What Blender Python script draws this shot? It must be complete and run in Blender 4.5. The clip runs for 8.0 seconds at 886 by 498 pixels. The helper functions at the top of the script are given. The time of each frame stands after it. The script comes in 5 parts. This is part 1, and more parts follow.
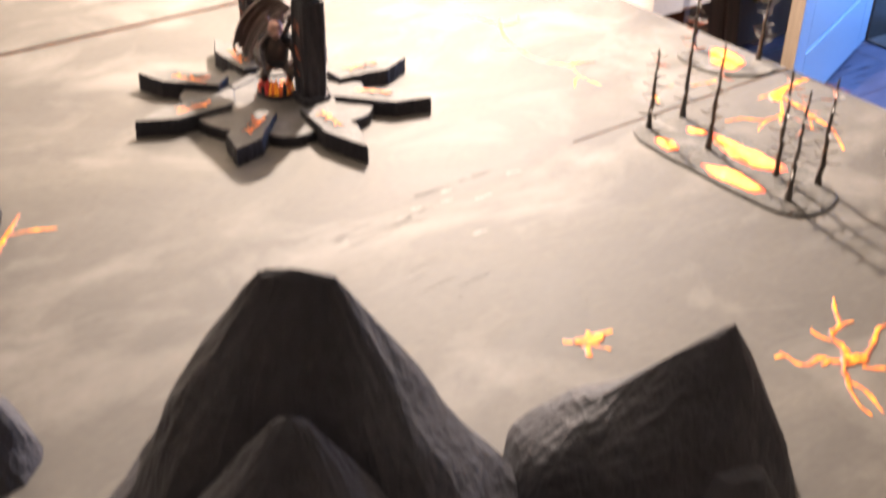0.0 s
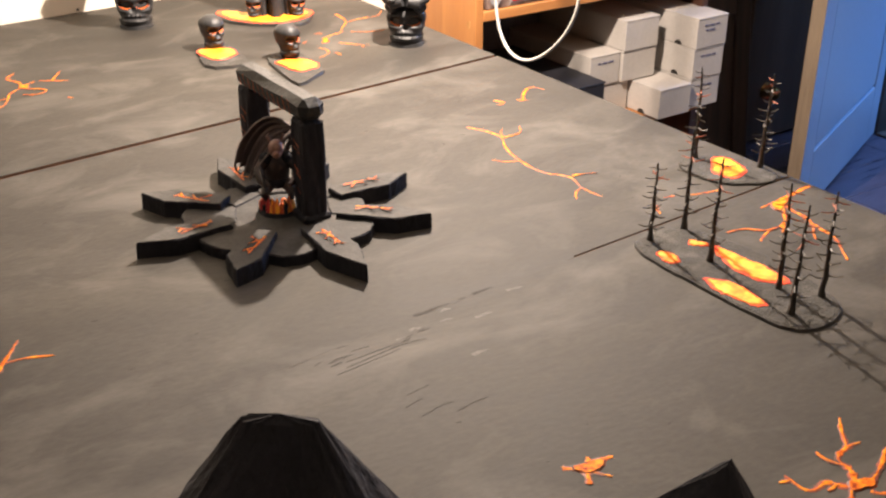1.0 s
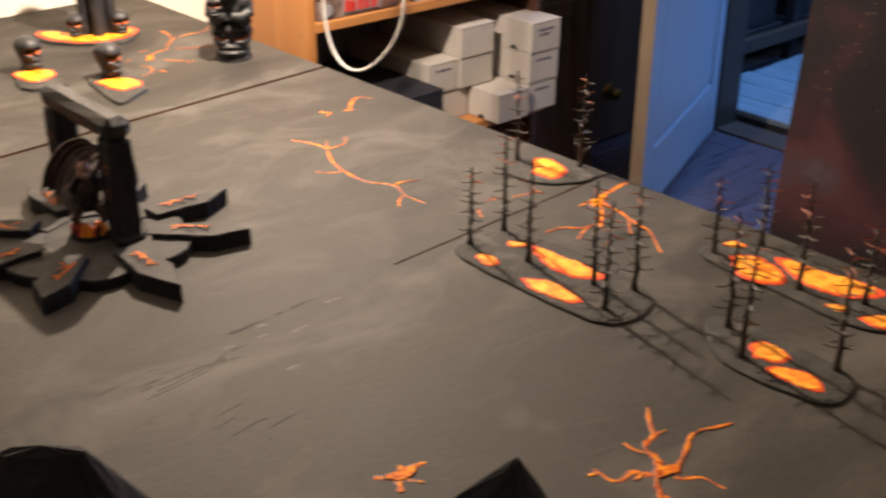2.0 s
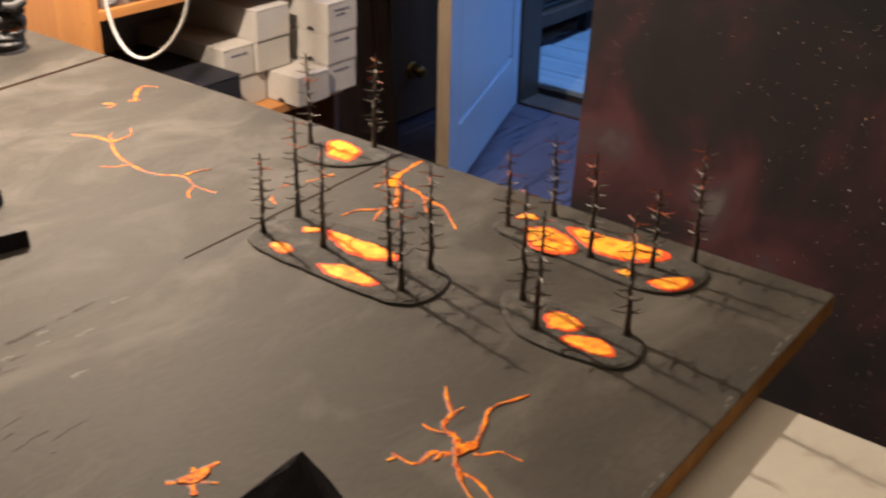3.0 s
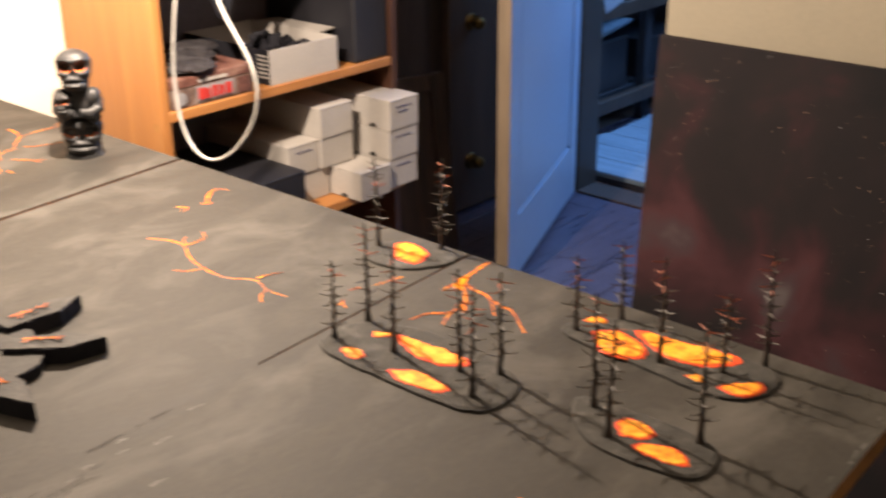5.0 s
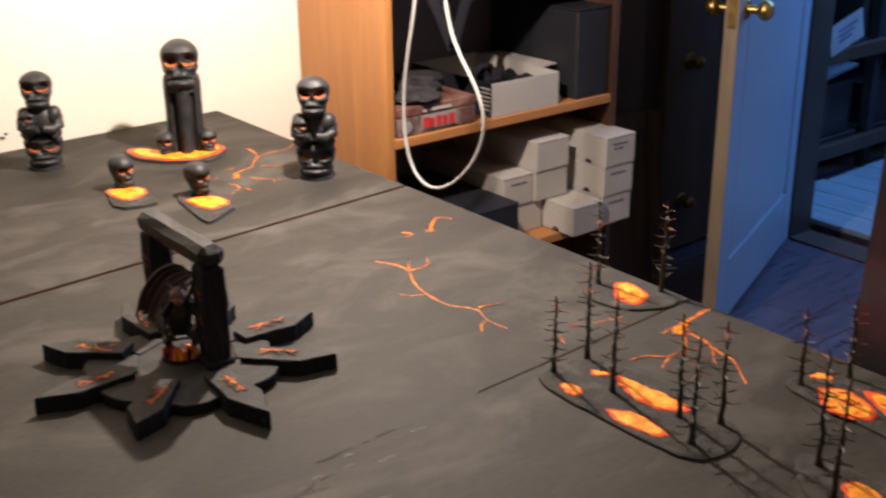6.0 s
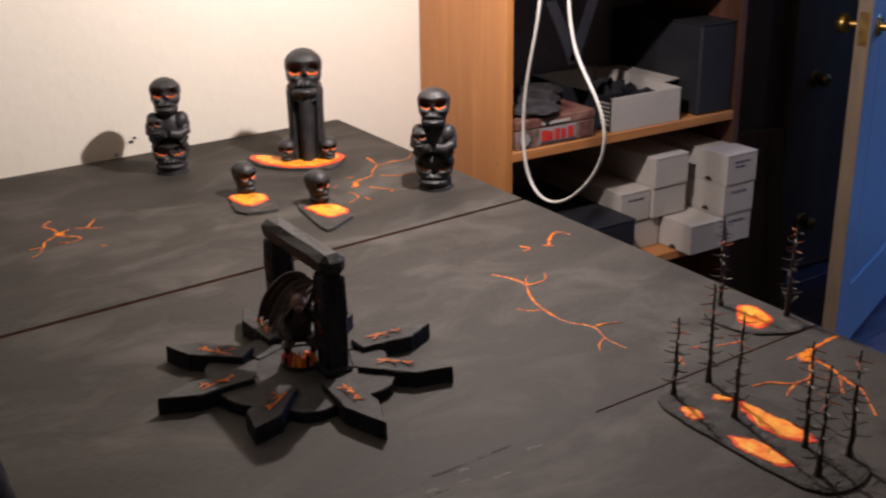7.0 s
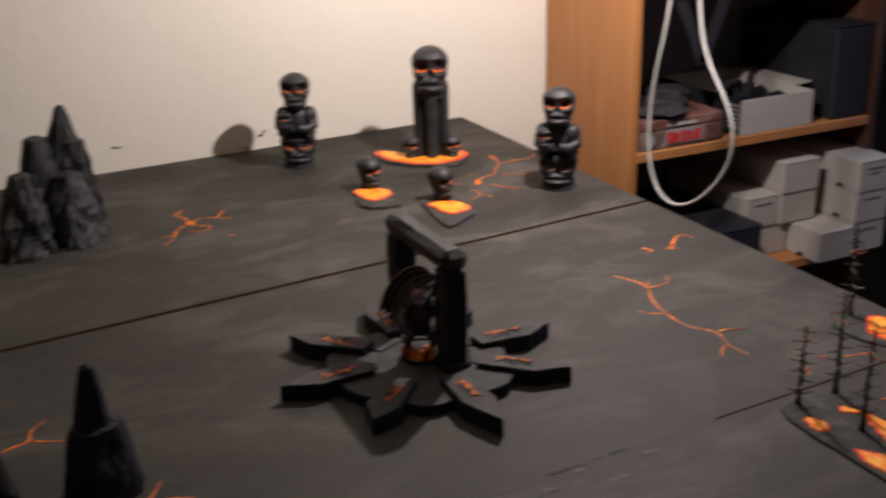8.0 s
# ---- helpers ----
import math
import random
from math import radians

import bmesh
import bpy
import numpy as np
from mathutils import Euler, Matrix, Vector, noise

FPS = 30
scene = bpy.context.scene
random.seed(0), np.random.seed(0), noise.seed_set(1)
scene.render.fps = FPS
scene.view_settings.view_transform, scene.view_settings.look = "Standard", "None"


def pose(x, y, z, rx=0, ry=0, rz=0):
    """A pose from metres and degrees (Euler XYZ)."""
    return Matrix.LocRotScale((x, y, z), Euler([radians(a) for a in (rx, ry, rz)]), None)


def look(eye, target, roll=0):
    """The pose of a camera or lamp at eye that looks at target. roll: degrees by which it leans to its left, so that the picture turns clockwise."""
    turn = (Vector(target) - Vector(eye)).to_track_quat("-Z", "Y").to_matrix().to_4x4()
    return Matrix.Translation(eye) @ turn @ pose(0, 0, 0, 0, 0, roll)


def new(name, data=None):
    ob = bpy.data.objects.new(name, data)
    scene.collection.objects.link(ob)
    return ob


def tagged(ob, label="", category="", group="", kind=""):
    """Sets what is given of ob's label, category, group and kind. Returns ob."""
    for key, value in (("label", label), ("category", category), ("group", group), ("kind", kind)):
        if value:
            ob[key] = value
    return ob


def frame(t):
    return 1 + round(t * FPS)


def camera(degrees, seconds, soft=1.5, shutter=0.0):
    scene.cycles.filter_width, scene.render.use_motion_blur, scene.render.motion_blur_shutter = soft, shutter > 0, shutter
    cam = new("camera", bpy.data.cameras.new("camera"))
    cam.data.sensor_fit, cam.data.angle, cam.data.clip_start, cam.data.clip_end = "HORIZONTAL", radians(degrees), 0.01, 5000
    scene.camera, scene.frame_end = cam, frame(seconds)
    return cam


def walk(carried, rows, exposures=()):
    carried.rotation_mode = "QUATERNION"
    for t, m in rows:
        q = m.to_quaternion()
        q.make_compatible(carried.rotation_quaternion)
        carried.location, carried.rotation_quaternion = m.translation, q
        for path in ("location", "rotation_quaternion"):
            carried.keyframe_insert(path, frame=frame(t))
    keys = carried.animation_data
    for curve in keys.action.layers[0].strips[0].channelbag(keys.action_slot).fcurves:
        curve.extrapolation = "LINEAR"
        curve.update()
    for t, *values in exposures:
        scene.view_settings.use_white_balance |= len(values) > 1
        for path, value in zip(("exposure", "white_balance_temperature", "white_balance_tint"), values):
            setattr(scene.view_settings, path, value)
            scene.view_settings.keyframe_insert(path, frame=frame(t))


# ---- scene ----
cam = camera(42.5, 8.0, soft=2.3, shutter=0.6)
PATH = [
    (0, (-1.122, -0.225, 1.33), (-0.121, 1.163, 0.294), 1.7),
    (0.2, (-1.117, -0.219, 1.346), (-0.105, 1.189, 0.351), 1.35),
    (0.5, (-1.113, -0.218, 1.347), (-0.083, 1.218, 0.409), 1.1),
    (1, (-1.096, -0.22, 1.351), (-0.08, 1.251, 0.454), 0.3),
    (1.5, (-1.076, -0.23, 1.346), (0.002, 1.205, 0.464), 0.2),
    (2, (-1.046, -0.252, 1.347), (0.147, 1.091, 0.469), 0.2),
    (2.2, (-1.034, -0.254, 1.341), (0.205, 1.045, 0.459), 0.3),
    (3.3, (-1.009, -0.264, 1.342), (0.426, 0.792, 0.434), 1.2),
    (3.5, (-1.006, -0.265, 1.342), (0.446, 0.769, 0.436), 1.2),
    (4, (-1.0, -0.27, 1.352), (0.474, 0.76, 0.476), 0.9),
    (4.2, (-0.998, -0.274, 1.359), (0.485, 0.771, 0.519), 0.8),
    (5.3, (-1.04, -0.246, 1.378), (0.264, 1.065, 0.615), -0.8),
    (5.5, (-1.049, -0.25, 1.384), (0.199, 1.119, 0.63), -0.7),
    (6, (-1.062, -0.238, 1.385), (0.088, 1.23, 0.661), -0.6),
    (6.5, (-1.069, -0.23, 1.387), (0.002, 1.303, 0.679), -0.6),
    (7, (-1.069, -0.222, 1.386), (-0.068, 1.359, 0.682), -0.8),
    (7.5, (-1.069, -0.225, 1.387), (-0.137, 1.402, 0.691), -0.9),
    (7.7, (-1.068, -0.221, 1.371), (-0.151, 1.422, 0.691), -0.8),
    (8, (-1.074, -0.223, 1.385), (-0.253, 1.461, 0.683), -1.3),
]
walk(cam, [(t, look(eye, target, roll)) for t, eye, target, roll in PATH],
     exposures=[(0.0, 3.0, 6200, 12), (0.5, 2.36, 6200, 11), (1.0, 1.58, 6350, 10), (2.0, 1.05, 6700, 10), (3.5, 1.54, 6800, 8), (4.2, 1.78, 6800, 8),
                (5.4, 1.1, 6750, 10), (6.0, 0.57, 6150, 10), (6.5, 0.16, 5850, 13), (7.2, -0.12, 5700, 13), (8.0, -0.34, 5650, 12)])

# ---- light ----
T = 0.80                      # top of the gaming boards
world = bpy.data.worlds.new("world")
scene.world = world
world.use_nodes = True
world.node_tree.nodes["Background"].inputs[0].default_value = (0.05, 0.07, 0.12, 1)
world.node_tree.nodes["Background"].inputs[1].default_value = 0.2


def lamp(name, kind, energy, colour, m, **settings):
    data = bpy.data.lights.new(name, kind)
    data.energy, data.color = energy, colour
    for key, value in settings.items():
        if key == "radius":
            data.shadow_soft_size = value
        elif key == "cone":
            data.spot_size, data.spot_blend = radians(value[0]), value[1]
        elif key == "size":
            data.shape, data.size, data.size_y = "RECTANGLE", value[0], value[1]
    ob = new(name, data)
    ob.matrix_world = m
    return ob


lamp("bulb_light", "POINT", 42.0, (1.0, 0.82, 0.67), pose(-0.10, 1.18, 1.46), radius=0.012)
lamp("far_window_light", "AREA", 25.0, (0.17, 0.41, 1.0), look((3.0, 1.45, 1.75), (1.7, 1.5, 0.15)), size=(0.9, 1.1))

# ---- materials ----


def ramp(nodes, stops):
    r = nodes.new("ShaderNodeValToRGB")
    els = r.color_ramp.elements
    while len(els) < len(stops):
        els.new(0.5)
    for e, (p, c) in zip(els, stops):
        e.position, e.color = p, (*c, 1)
    return r


def material(name, stops, rough=0.7, metal=0.0, scale=8.0, stretch=(1, 1, 1), detail=8.0, distort=0.0, fine=180.0,
             fine_mix=0.25, bump=0.15, bump_at=0.002, spec=0.5, per_object=0.0, rough_var=0.1, second=None):
    """A noise-driven surface: broad colour variation, fine grain and relief."""
    m = bpy.data.materials.new(name)
    m.use_nodes = True
    nt = m.node_tree
    N, L = nt.nodes, nt.links
    b = N["Principled BSDF"]
    co = N.new("ShaderNodeTexCoord")
    mp = N.new("ShaderNodeMapping")
    mp.inputs["Scale"].default_value = stretch
    L.new(co.outputs["Object"], mp.inputs[0])
    info = N.new("ShaderNodeObjectInfo")
    if per_object:
        off = N.new("ShaderNodeVectorMath")
        off.operation = "SCALE"
        comb = N.new("ShaderNodeCombineXYZ")
        for i in range(3):
            L.new(info.outputs["Random"], comb.inputs[i])
        L.new(comb.outputs[0], off.inputs[0])
        off.inputs["Scale"].default_value = per_object
        L.new(off.outputs[0], mp.inputs["Location"])
    n1 = N.new("ShaderNodeTexNoise")
    n1.inputs["Scale"].default_value, n1.inputs["Detail"].default_value, n1.inputs["Distortion"].default_value = scale, detail, distort
    n1.inputs["Roughness"].default_value = 0.6
    L.new(mp.outputs[0], n1.inputs["Vector"])
    r = ramp(N, stops)
    L.new(n1.outputs["Fac"], r.inputs[0])
    n2 = N.new("ShaderNodeTexNoise")
    n2.inputs["Scale"].default_value, n2.inputs["Detail"].default_value = fine, 5
    L.new(mp.outputs[0], n2.inputs["Vector"])
    mx = N.new("ShaderNodeMix")
    mx.data_type, mx.blend_type = "RGBA", "OVERLAY"
    mx.inputs["Factor"].default_value = fine_mix
    L.new(r.outputs[0], mx.inputs["A"])
    L.new(n2.outputs["Fac"], mx.inputs["B"])
    col = mx.outputs["Result"]
    if second:
        s_scale, s_stretch, s_lo, s_hi, s_col, s_amt = second
        mp2 = N.new("ShaderNodeMapping")
        mp2.inputs["Scale"].default_value = s_stretch
        L.new(co.outputs["Object"], mp2.inputs[0])
        n3 = N.new("ShaderNodeTexNoise")
        n3.inputs["Scale"].default_value, n3.inputs["Detail"].default_value = s_scale, 7
        n3.inputs["Roughness"].default_value, n3.inputs["Distortion"].default_value = 0.6, 0.6
        L.new(mp2.outputs[0], n3.inputs["Vector"])
        r3 = ramp(N, [(s_lo, (0, 0, 0)), (s_hi, (s_amt,) * 3)])
        L.new(n3.outputs["Fac"], r3.inputs[0])
        m3 = N.new("ShaderNodeMix")
        m3.data_type = "RGBA"
        L.new(r3.outputs[0], m3.inputs["Factor"])
        L.new(col, m3.inputs["A"])
        m3.inputs["B"].default_value = (*s_col, 1)
        col = m3.outputs["Result"]
    L.new(col, b.inputs["Base Color"])
    rr = N.new("ShaderNodeMapRange")
    rr.inputs["To Min"].default_value, rr.inputs["To Max"].default_value = max(0.02, rough - rough_var), min(1, rough + rough_var)
    L.new(n1.outputs["Fac"], rr.inputs["Value"])
    L.new(rr.outputs[0], b.inputs["Roughness"])
    b.inputs["Metallic"].default_value = metal
    b.inputs["Specular IOR Level"].default_value = spec
    if bump:
        bp = N.new("ShaderNodeBump")
        bp.inputs["Strength"].default_value, bp.inputs["Distance"].default_value = bump, bump_at
        L.new(n2.outputs["Fac"], bp.inputs["Height"])
        L.new(bp.outputs[0], b.inputs["Normal"])
    return m


M_BOARD = material("painted_board", [(0.28, (0.0235, 0.0208, 0.0172)), (0.5, (0.0372, 0.0335, 0.0282)), (0.72, (0.0570, 0.0517, 0.0437))],
                   rough=0.72, spec=0.3, scale=5.5, stretch=(0.75, 1.6, 1), distort=0.9, fine=120, fine_mix=0.30, bump=0.35, bump_at=0.001,
                   second=(6.5, (0.8, 1.35, 1), 0.51, 0.80, (0.128, 0.118, 0.105), 0.72))
M_MDF = material("board_edge_wood", [(0.3, (0.28, 0.13, 0.04)), (0.7, (0.52, 0.27, 0.09))], scale=30, rough=0.8, fine=300)
M_SEAM = material("dark_seam_edge", [(0.3, (0.13, 0.057, 0.030)), (0.7, (0.23, 0.105, 0.055))], scale=30, rough=0.8, fine=300)
M_CHIP = material("rubbed_pale_paint", [(0.35, (0.06, 0.056, 0.05)), (0.6, (0.12, 0.115, 0.105))], scale=60, rough=0.8, fine=300)
M_STARS = material("printed_star_white", [(0.3, (0.52, 0.52, 0.56)), (0.7, (0.68, 0.68, 0.72))], rough=0.7)
M_STARS_WARM = material("printed_star_amber", [(0.3, (0.38, 0.22, 0.13)), (0.7, (0.52, 0.34, 0.22))], rough=0.7)
M_CRACK = material("crack_shadow_paint", [(0.3, (0.012, 0.010, 0.008)), (0.7, (0.03, 0.025, 0.02))], rough=0.9)
M_WALL = material("cream_wall", [(0.3, (0.79, 0.75, 0.65)), (0.7, (0.84, 0.80, 0.71))], scale=2.5, rough=0.85, fine=34, fine_mix=0.06,
                  bump=0.40, bump_at=0.003, spec=0.3)
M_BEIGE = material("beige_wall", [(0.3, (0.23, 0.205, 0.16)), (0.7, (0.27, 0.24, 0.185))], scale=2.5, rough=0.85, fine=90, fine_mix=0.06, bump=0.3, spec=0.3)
# the far room's dimness is painted into this dark blue-grey
M_FARWALL = material("dimmed_far_wall", [(0.3, (0.10, 0.11, 0.13)), (0.7, (0.14, 0.15, 0.17))], scale=2.5, rough=0.85, bump=0.1, spec=0.2)
M_SOCKET = material("socket_black", [(0.3, (0.006, 0.005, 0.005)), (0.7, (0.014, 0.012, 0.011))], rough=0.8)
M_CEIL = material("white_ceiling", [(0.3, (0.60, 0.585, 0.555)), (0.7, (0.67, 0.655, 0.625))], scale=3, rough=0.9)
M_FLOOR = material("dark_laminate", [(0.3, (0.050, 0.042, 0.056)), (0.7, (0.105, 0.090, 0.120))], scale=6, stretch=(1, 8, 1), rough=0.30, fine=200, per_object=7)
M_PINE = material("orange_pine", [(0.25, (0.36, 0.145, 0.042)), (0.5, (0.42, 0.18, 0.055)), (0.75, (0.49, 0.225, 0.07))], scale=5,
                  stretch=(6, 6, 0.45), distort=0.9, rough=0.5, fine=60, fine_mix=0.10, bump=0.1, per_object=3)
M_PINE_FLAT = material("orange_pine_board", [(0.25, (0.36, 0.145, 0.042)), (0.5, (0.42, 0.18, 0.055)), (0.75, (0.49, 0.225, 0.07))], scale=5,
                       stretch=(0.7, 14, 14), distort=0.6, rough=0.5, fine=60, fine_mix=0.12, bump=0.1, per_object=3)
M_DARKWOOD = material("dark_stained_wood", [(0.3, (0.035, 0.02, 0.013)), (0.7, (0.085, 0.05, 0.032))], scale=5, stretch=(10, 10, 0.8), rough=0.5)
# dark red-brown that puts the shade on the right panel into its colour
M_PINE_SHADED = material("shaded_pine", [(0.3, (0.050, 0.020, 0.011)), (0.7, (0.095, 0.040, 0.022))], scale=5, stretch=(12, 12, 0.8), rough=0.5)
M_SHELFBACK = material("shelf_back_panel", [(0.3, (0.15, 0.14, 0.17)), (0.7, (0.21, 0.19, 0.23))], scale=5, rough=0.7)
M_DOOR = material("pale_blue_door_paint", [(0.3, (0.25, 0.325, 0.42)), (0.7, (0.29, 0.37, 0.46))], scale=4, rough=0.4, fine=60, fine_mix=0.08, bump=0.06)
M_DOOREDGE = material("bare_door_edge", [(0.3, (0.20, 0.145, 0.095)), (0.7, (0.30, 0.225, 0.15))], scale=8, stretch=(9, 9, 0.8), rough=0.6)
M_TRIM = material("greyish_trim_paint", [(0.3, (0.045, 0.037, 0.030)), (0.7, (0.075, 0.062, 0.050))], scale=6, rough=0.5)
M_BRASS = material("worn_brass", [(0.3, (0.36, 0.22, 0.06)), (0.7, (0.54, 0.36, 0.12))], metal=1.0, rough=0.33, scale=40, bump=0.03)
M_DULLBRASS = material("tarnished_brass", [(0.3, (0.20, 0.12, 0.04)), (0.7, (0.34, 0.22, 0.08))], metal=1.0, rough=0.42, scale=40, bump=0.03)
M_CLOSET = material("brown_closet_paint", [(0.3, (0.085, 0.052, 0.034)), (0.7, (0.135, 0.085, 0.057))], scale=4, stretch=(4, 4, 0.6), rough=0.6)
M_BOX = material("white_card", [(0.3, (0.39, 0.362, 0.335)), (0.7, (0.47, 0.44, 0.41))], scale=6, rough=0.75, fine=140, fine_mix=0.1, bump=0.05, per_object=5)
M_LABEL = material("ink", [(0.3, (0.05, 0.05, 0.10)), (0.7, (0.10, 0.10, 0.18))], rough=0.8)
M_TABLE = material("white_table_top", [(0.3, (0.40, 0.38, 0.34)), (0.7, (0.46, 0.44, 0.40))], scale=5, rough=0.5, fine=120, fine_mix=0.06, bump=0.03)
M_BLACKROCK = material("black_painted_foam_rock", [(0.3, (0.0105, 0.0105, 0.0145)), (0.6, (0.0180, 0.0180, 0.0240)), (0.85, (0.036, 0.036, 0.043))],
                       scale=14, stretch=(1, 1, 0.5), rough=0.75, spec=0.25, fine=150, fine_mix=0.4, bump=0.6, bump_at=0.004)
M_GREYROCK = material("dry_brushed_rock", [(0.3, (0.013, 0.013, 0.014)), (0.55, (0.023, 0.023, 0.023)), (0.8, (0.048, 0.047, 0.046))],
                      scale=22, rough=0.65, fine=260, fine_mix=0.4, bump=0.7, bump_at=0.002)
M_STONE = material("charcoal_statue_paint", [(0.3, (0.016, 0.0165, 0.018)), (0.55, (0.029, 0.029, 0.031)), (0.8, (0.066, 0.065, 0.065))],
                   scale=38, rough=0.48, spec=0.4, fine=300, fine_mix=0.3, bump=0.3, bump_at=0.001)
M_SOIL = material("ashen_ground", [(0.3, (0.024, 0.022, 0.019)), (0.55, (0.045, 0.042, 0.037)), (0.8, (0.12, 0.113, 0.102))],
                  scale=45, rough=0.85, fine=420, fine_mix=0.6, bump=1.0, bump_at=0.003)
M_TWIG = material("tinned_twig", [(0.3, (0.03, 0.026, 0.022)), (0.6, (0.07, 0.06, 0.05)), (0.85, (0.14, 0.125, 0.105))], scale=160, rough=0.5, fine=500)
# near-black that puts the shade of the bevelled base edges into colour
M_RIM = material("shaded_base_rim", [(0.3, (0.012, 0.011, 0.010)), (0.7, (0.03, 0.028, 0.026))], scale=40, rough=0.5)
M_LAVA = material("lava_paint_yellow", [(0.30, (0.85, 0.12, 0.006)), (0.42, (0.96, 0.26, 0.010)), (0.56, (1.0, 0.42, 0.024)), (0.76, (1.0, 0.58, 0.08))],
                  scale=85, rough=0.5, fine=160, fine_mix=0.15, bump=0.4, bump_at=0.001, per_object=9)
M_GLOW = material("socket_orange", [(0.3, (0.40, 0.05, 0.008)), (0.7, (0.85, 0.20, 0.025))], scale=60, rough=0.5)
M_LAVARIM = material("lava_paint_red", [(0.3, (0.50, 0.022, 0.006)), (0.55, (0.85, 0.08, 0.010)), (0.75, (0.90, 0.17, 0.012))], scale=130, rough=0.5, per_object=9)
M_VEIN = material("vein_paint", [(0.34, (0.24, 0.030, 0.005)), (0.45, (0.60, 0.13, 0.006)), (0.58, (0.76, 0.26, 0.010)), (0.76, (0.88, 0.42, 0.03))], scale=150, rough=0.65, spec=0.12, per_object=9)
M_VEINRIM = material("vein_edge_paint", [(0.35, (0.030, 0.014, 0.009)), (0.5, (0.12, 0.022, 0.010)), (0.68, (0.42, 0.07, 0.012))], scale=110, rough=0.6, per_object=9)
M_BARK = material("charred_wire_bark", [(0.3, (0.016, 0.013, 0.011)), (0.6, (0.032, 0.025, 0.020)), (0.85, (0.075, 0.062, 0.05))],
                  scale=120, rough=0.6, fine=500, bump=0.6, bump_at=0.001)
M_EMBER = material("ember_tips", [(0.3, (0.10, 0.02, 0.008)), (0.7, (0.45, 0.10, 0.03))], scale=150, rough=0.6)
M_CABLE = material("white_cable", [(0.3, (0.46, 0.445, 0.42)), (0.7, (0.55, 0.535, 0.51))], rough=0.4, bump=0.02)
M_BLACKCARD = material("black_carton", [(0.3, (0.007, 0.007, 0.011)), (0.7, (0.016, 0.016, 0.021))], rough=0.6)
M_GREYBOX = material("grey_carton", [(0.3, (0.22, 0.21, 0.22)), (0.7, (0.32, 0.31, 0.32))], scale=8, rough=0.7, bump=0.05)
# plank colour carries the blue of the far room's light
M_PLANK = material("blue_lit_plank", [(0.3, (0.15, 0.20, 0.23)), (0.7, (0.23, 0.29, 0.33))], scale=6, stretch=(6, 0.6, 1), rough=0.7, fine=60, bump=0.1, per_object=5)
M_PRINT = material("printed_game_box", [(0.35, (0.04, 0.022, 0.02)), (0.5, (0.18, 0.12, 0.10)), (0.7, (0.33, 0.27, 0.24))], scale=26, rough=0.4, bump=0.02)
M_PRINTDARK = material("dark_printed_lid", [(0.35, (0.06, 0.025, 0.02)), (0.5, (0.16, 0.07, 0.055)), (0.7, (0.28, 0.17, 0.13))], scale=30, rough=0.4, bump=0.02)
M_RED = material("red_print", [(0.3, (0.40, 0.02, 0.02)), (0.7, (0.55, 0.05, 0.04))], scale=30, rough=0.4)
M_BAG = material("cloudy_plastic_bag", [(0.3, (0.030, 0.028, 0.032)), (0.7, (0.085, 0.080, 0.085))], scale=30, rough=0.18, fine=120, bump=0.5, bump_at=0.004)
M_WING = material("wing_membrane", [(0.3, (0.028, 0.018, 0.019)), (0.6, (0.070, 0.048, 0.047)), (0.8, (0.16, 0.115, 0.105))], scale=45, rough=0.45, fine=300)
M_WINGBONE = material("dry_brushed_wing_bone", [(0.3, (0.08, 0.058, 0.053)), (0.7, (0.20, 0.155, 0.14))], scale=60, rough=0.5)
M_FLESH = material("dark_red_hide_paint", [(0.3, (0.012, 0.008, 0.008)), (0.58, (0.030, 0.016, 0.014)), (0.85, (0.20, 0.10, 0.08))], scale=90, rough=0.45)
M_PALEFLESH = material("pale_red_hide_paint", [(0.3, (0.10, 0.045, 0.035)), (0.6, (0.26, 0.14, 0.11)), (0.85, (0.48, 0.32, 0.27))], scale=110, rough=0.45)
M_STEEL = material("chipped_steel_paint", [(0.3, (0.05, 0.05, 0.055)), (0.7, (0.22, 0.22, 0.24))], metal=0.8, rough=0.32, scale=120)
M_RUNE = material("rune_red_paint", [(0.3, (0.16, 0.018, 0.008)), (0.7, (0.48, 0.07, 0.012))], scale=120, rough=0.6)
M_SLAB = material("dry_brushed_slab", [(0.3, (0.026, 0.024, 0.023)), (0.5, (0.042, 0.040, 0.037)), (0.72, (0.076, 0.072, 0.067))], rough=0.75, spec=0.3, scale=26, fine=240,
                  fine_mix=0.35, bump=0.5, bump_at=0.0012, per_object=4)
M_SLABDARK = material("dark_lintel_stone", [(0.3, (0.008, 0.0078, 0.0075)), (0.55, (0.014, 0.0132, 0.012)), (0.8, (0.034, 0.031, 0.028))],
                      scale=24, rough=0.62, fine=200, fine_mix=0.4, bump=0.7, bump_at=0.002)
M_SLATE = material("dark_metal_rack", [(0.3, (0.015, 0.014, 0.016)), (0.7, (0.04, 0.035, 0.035))], rough=0.5)


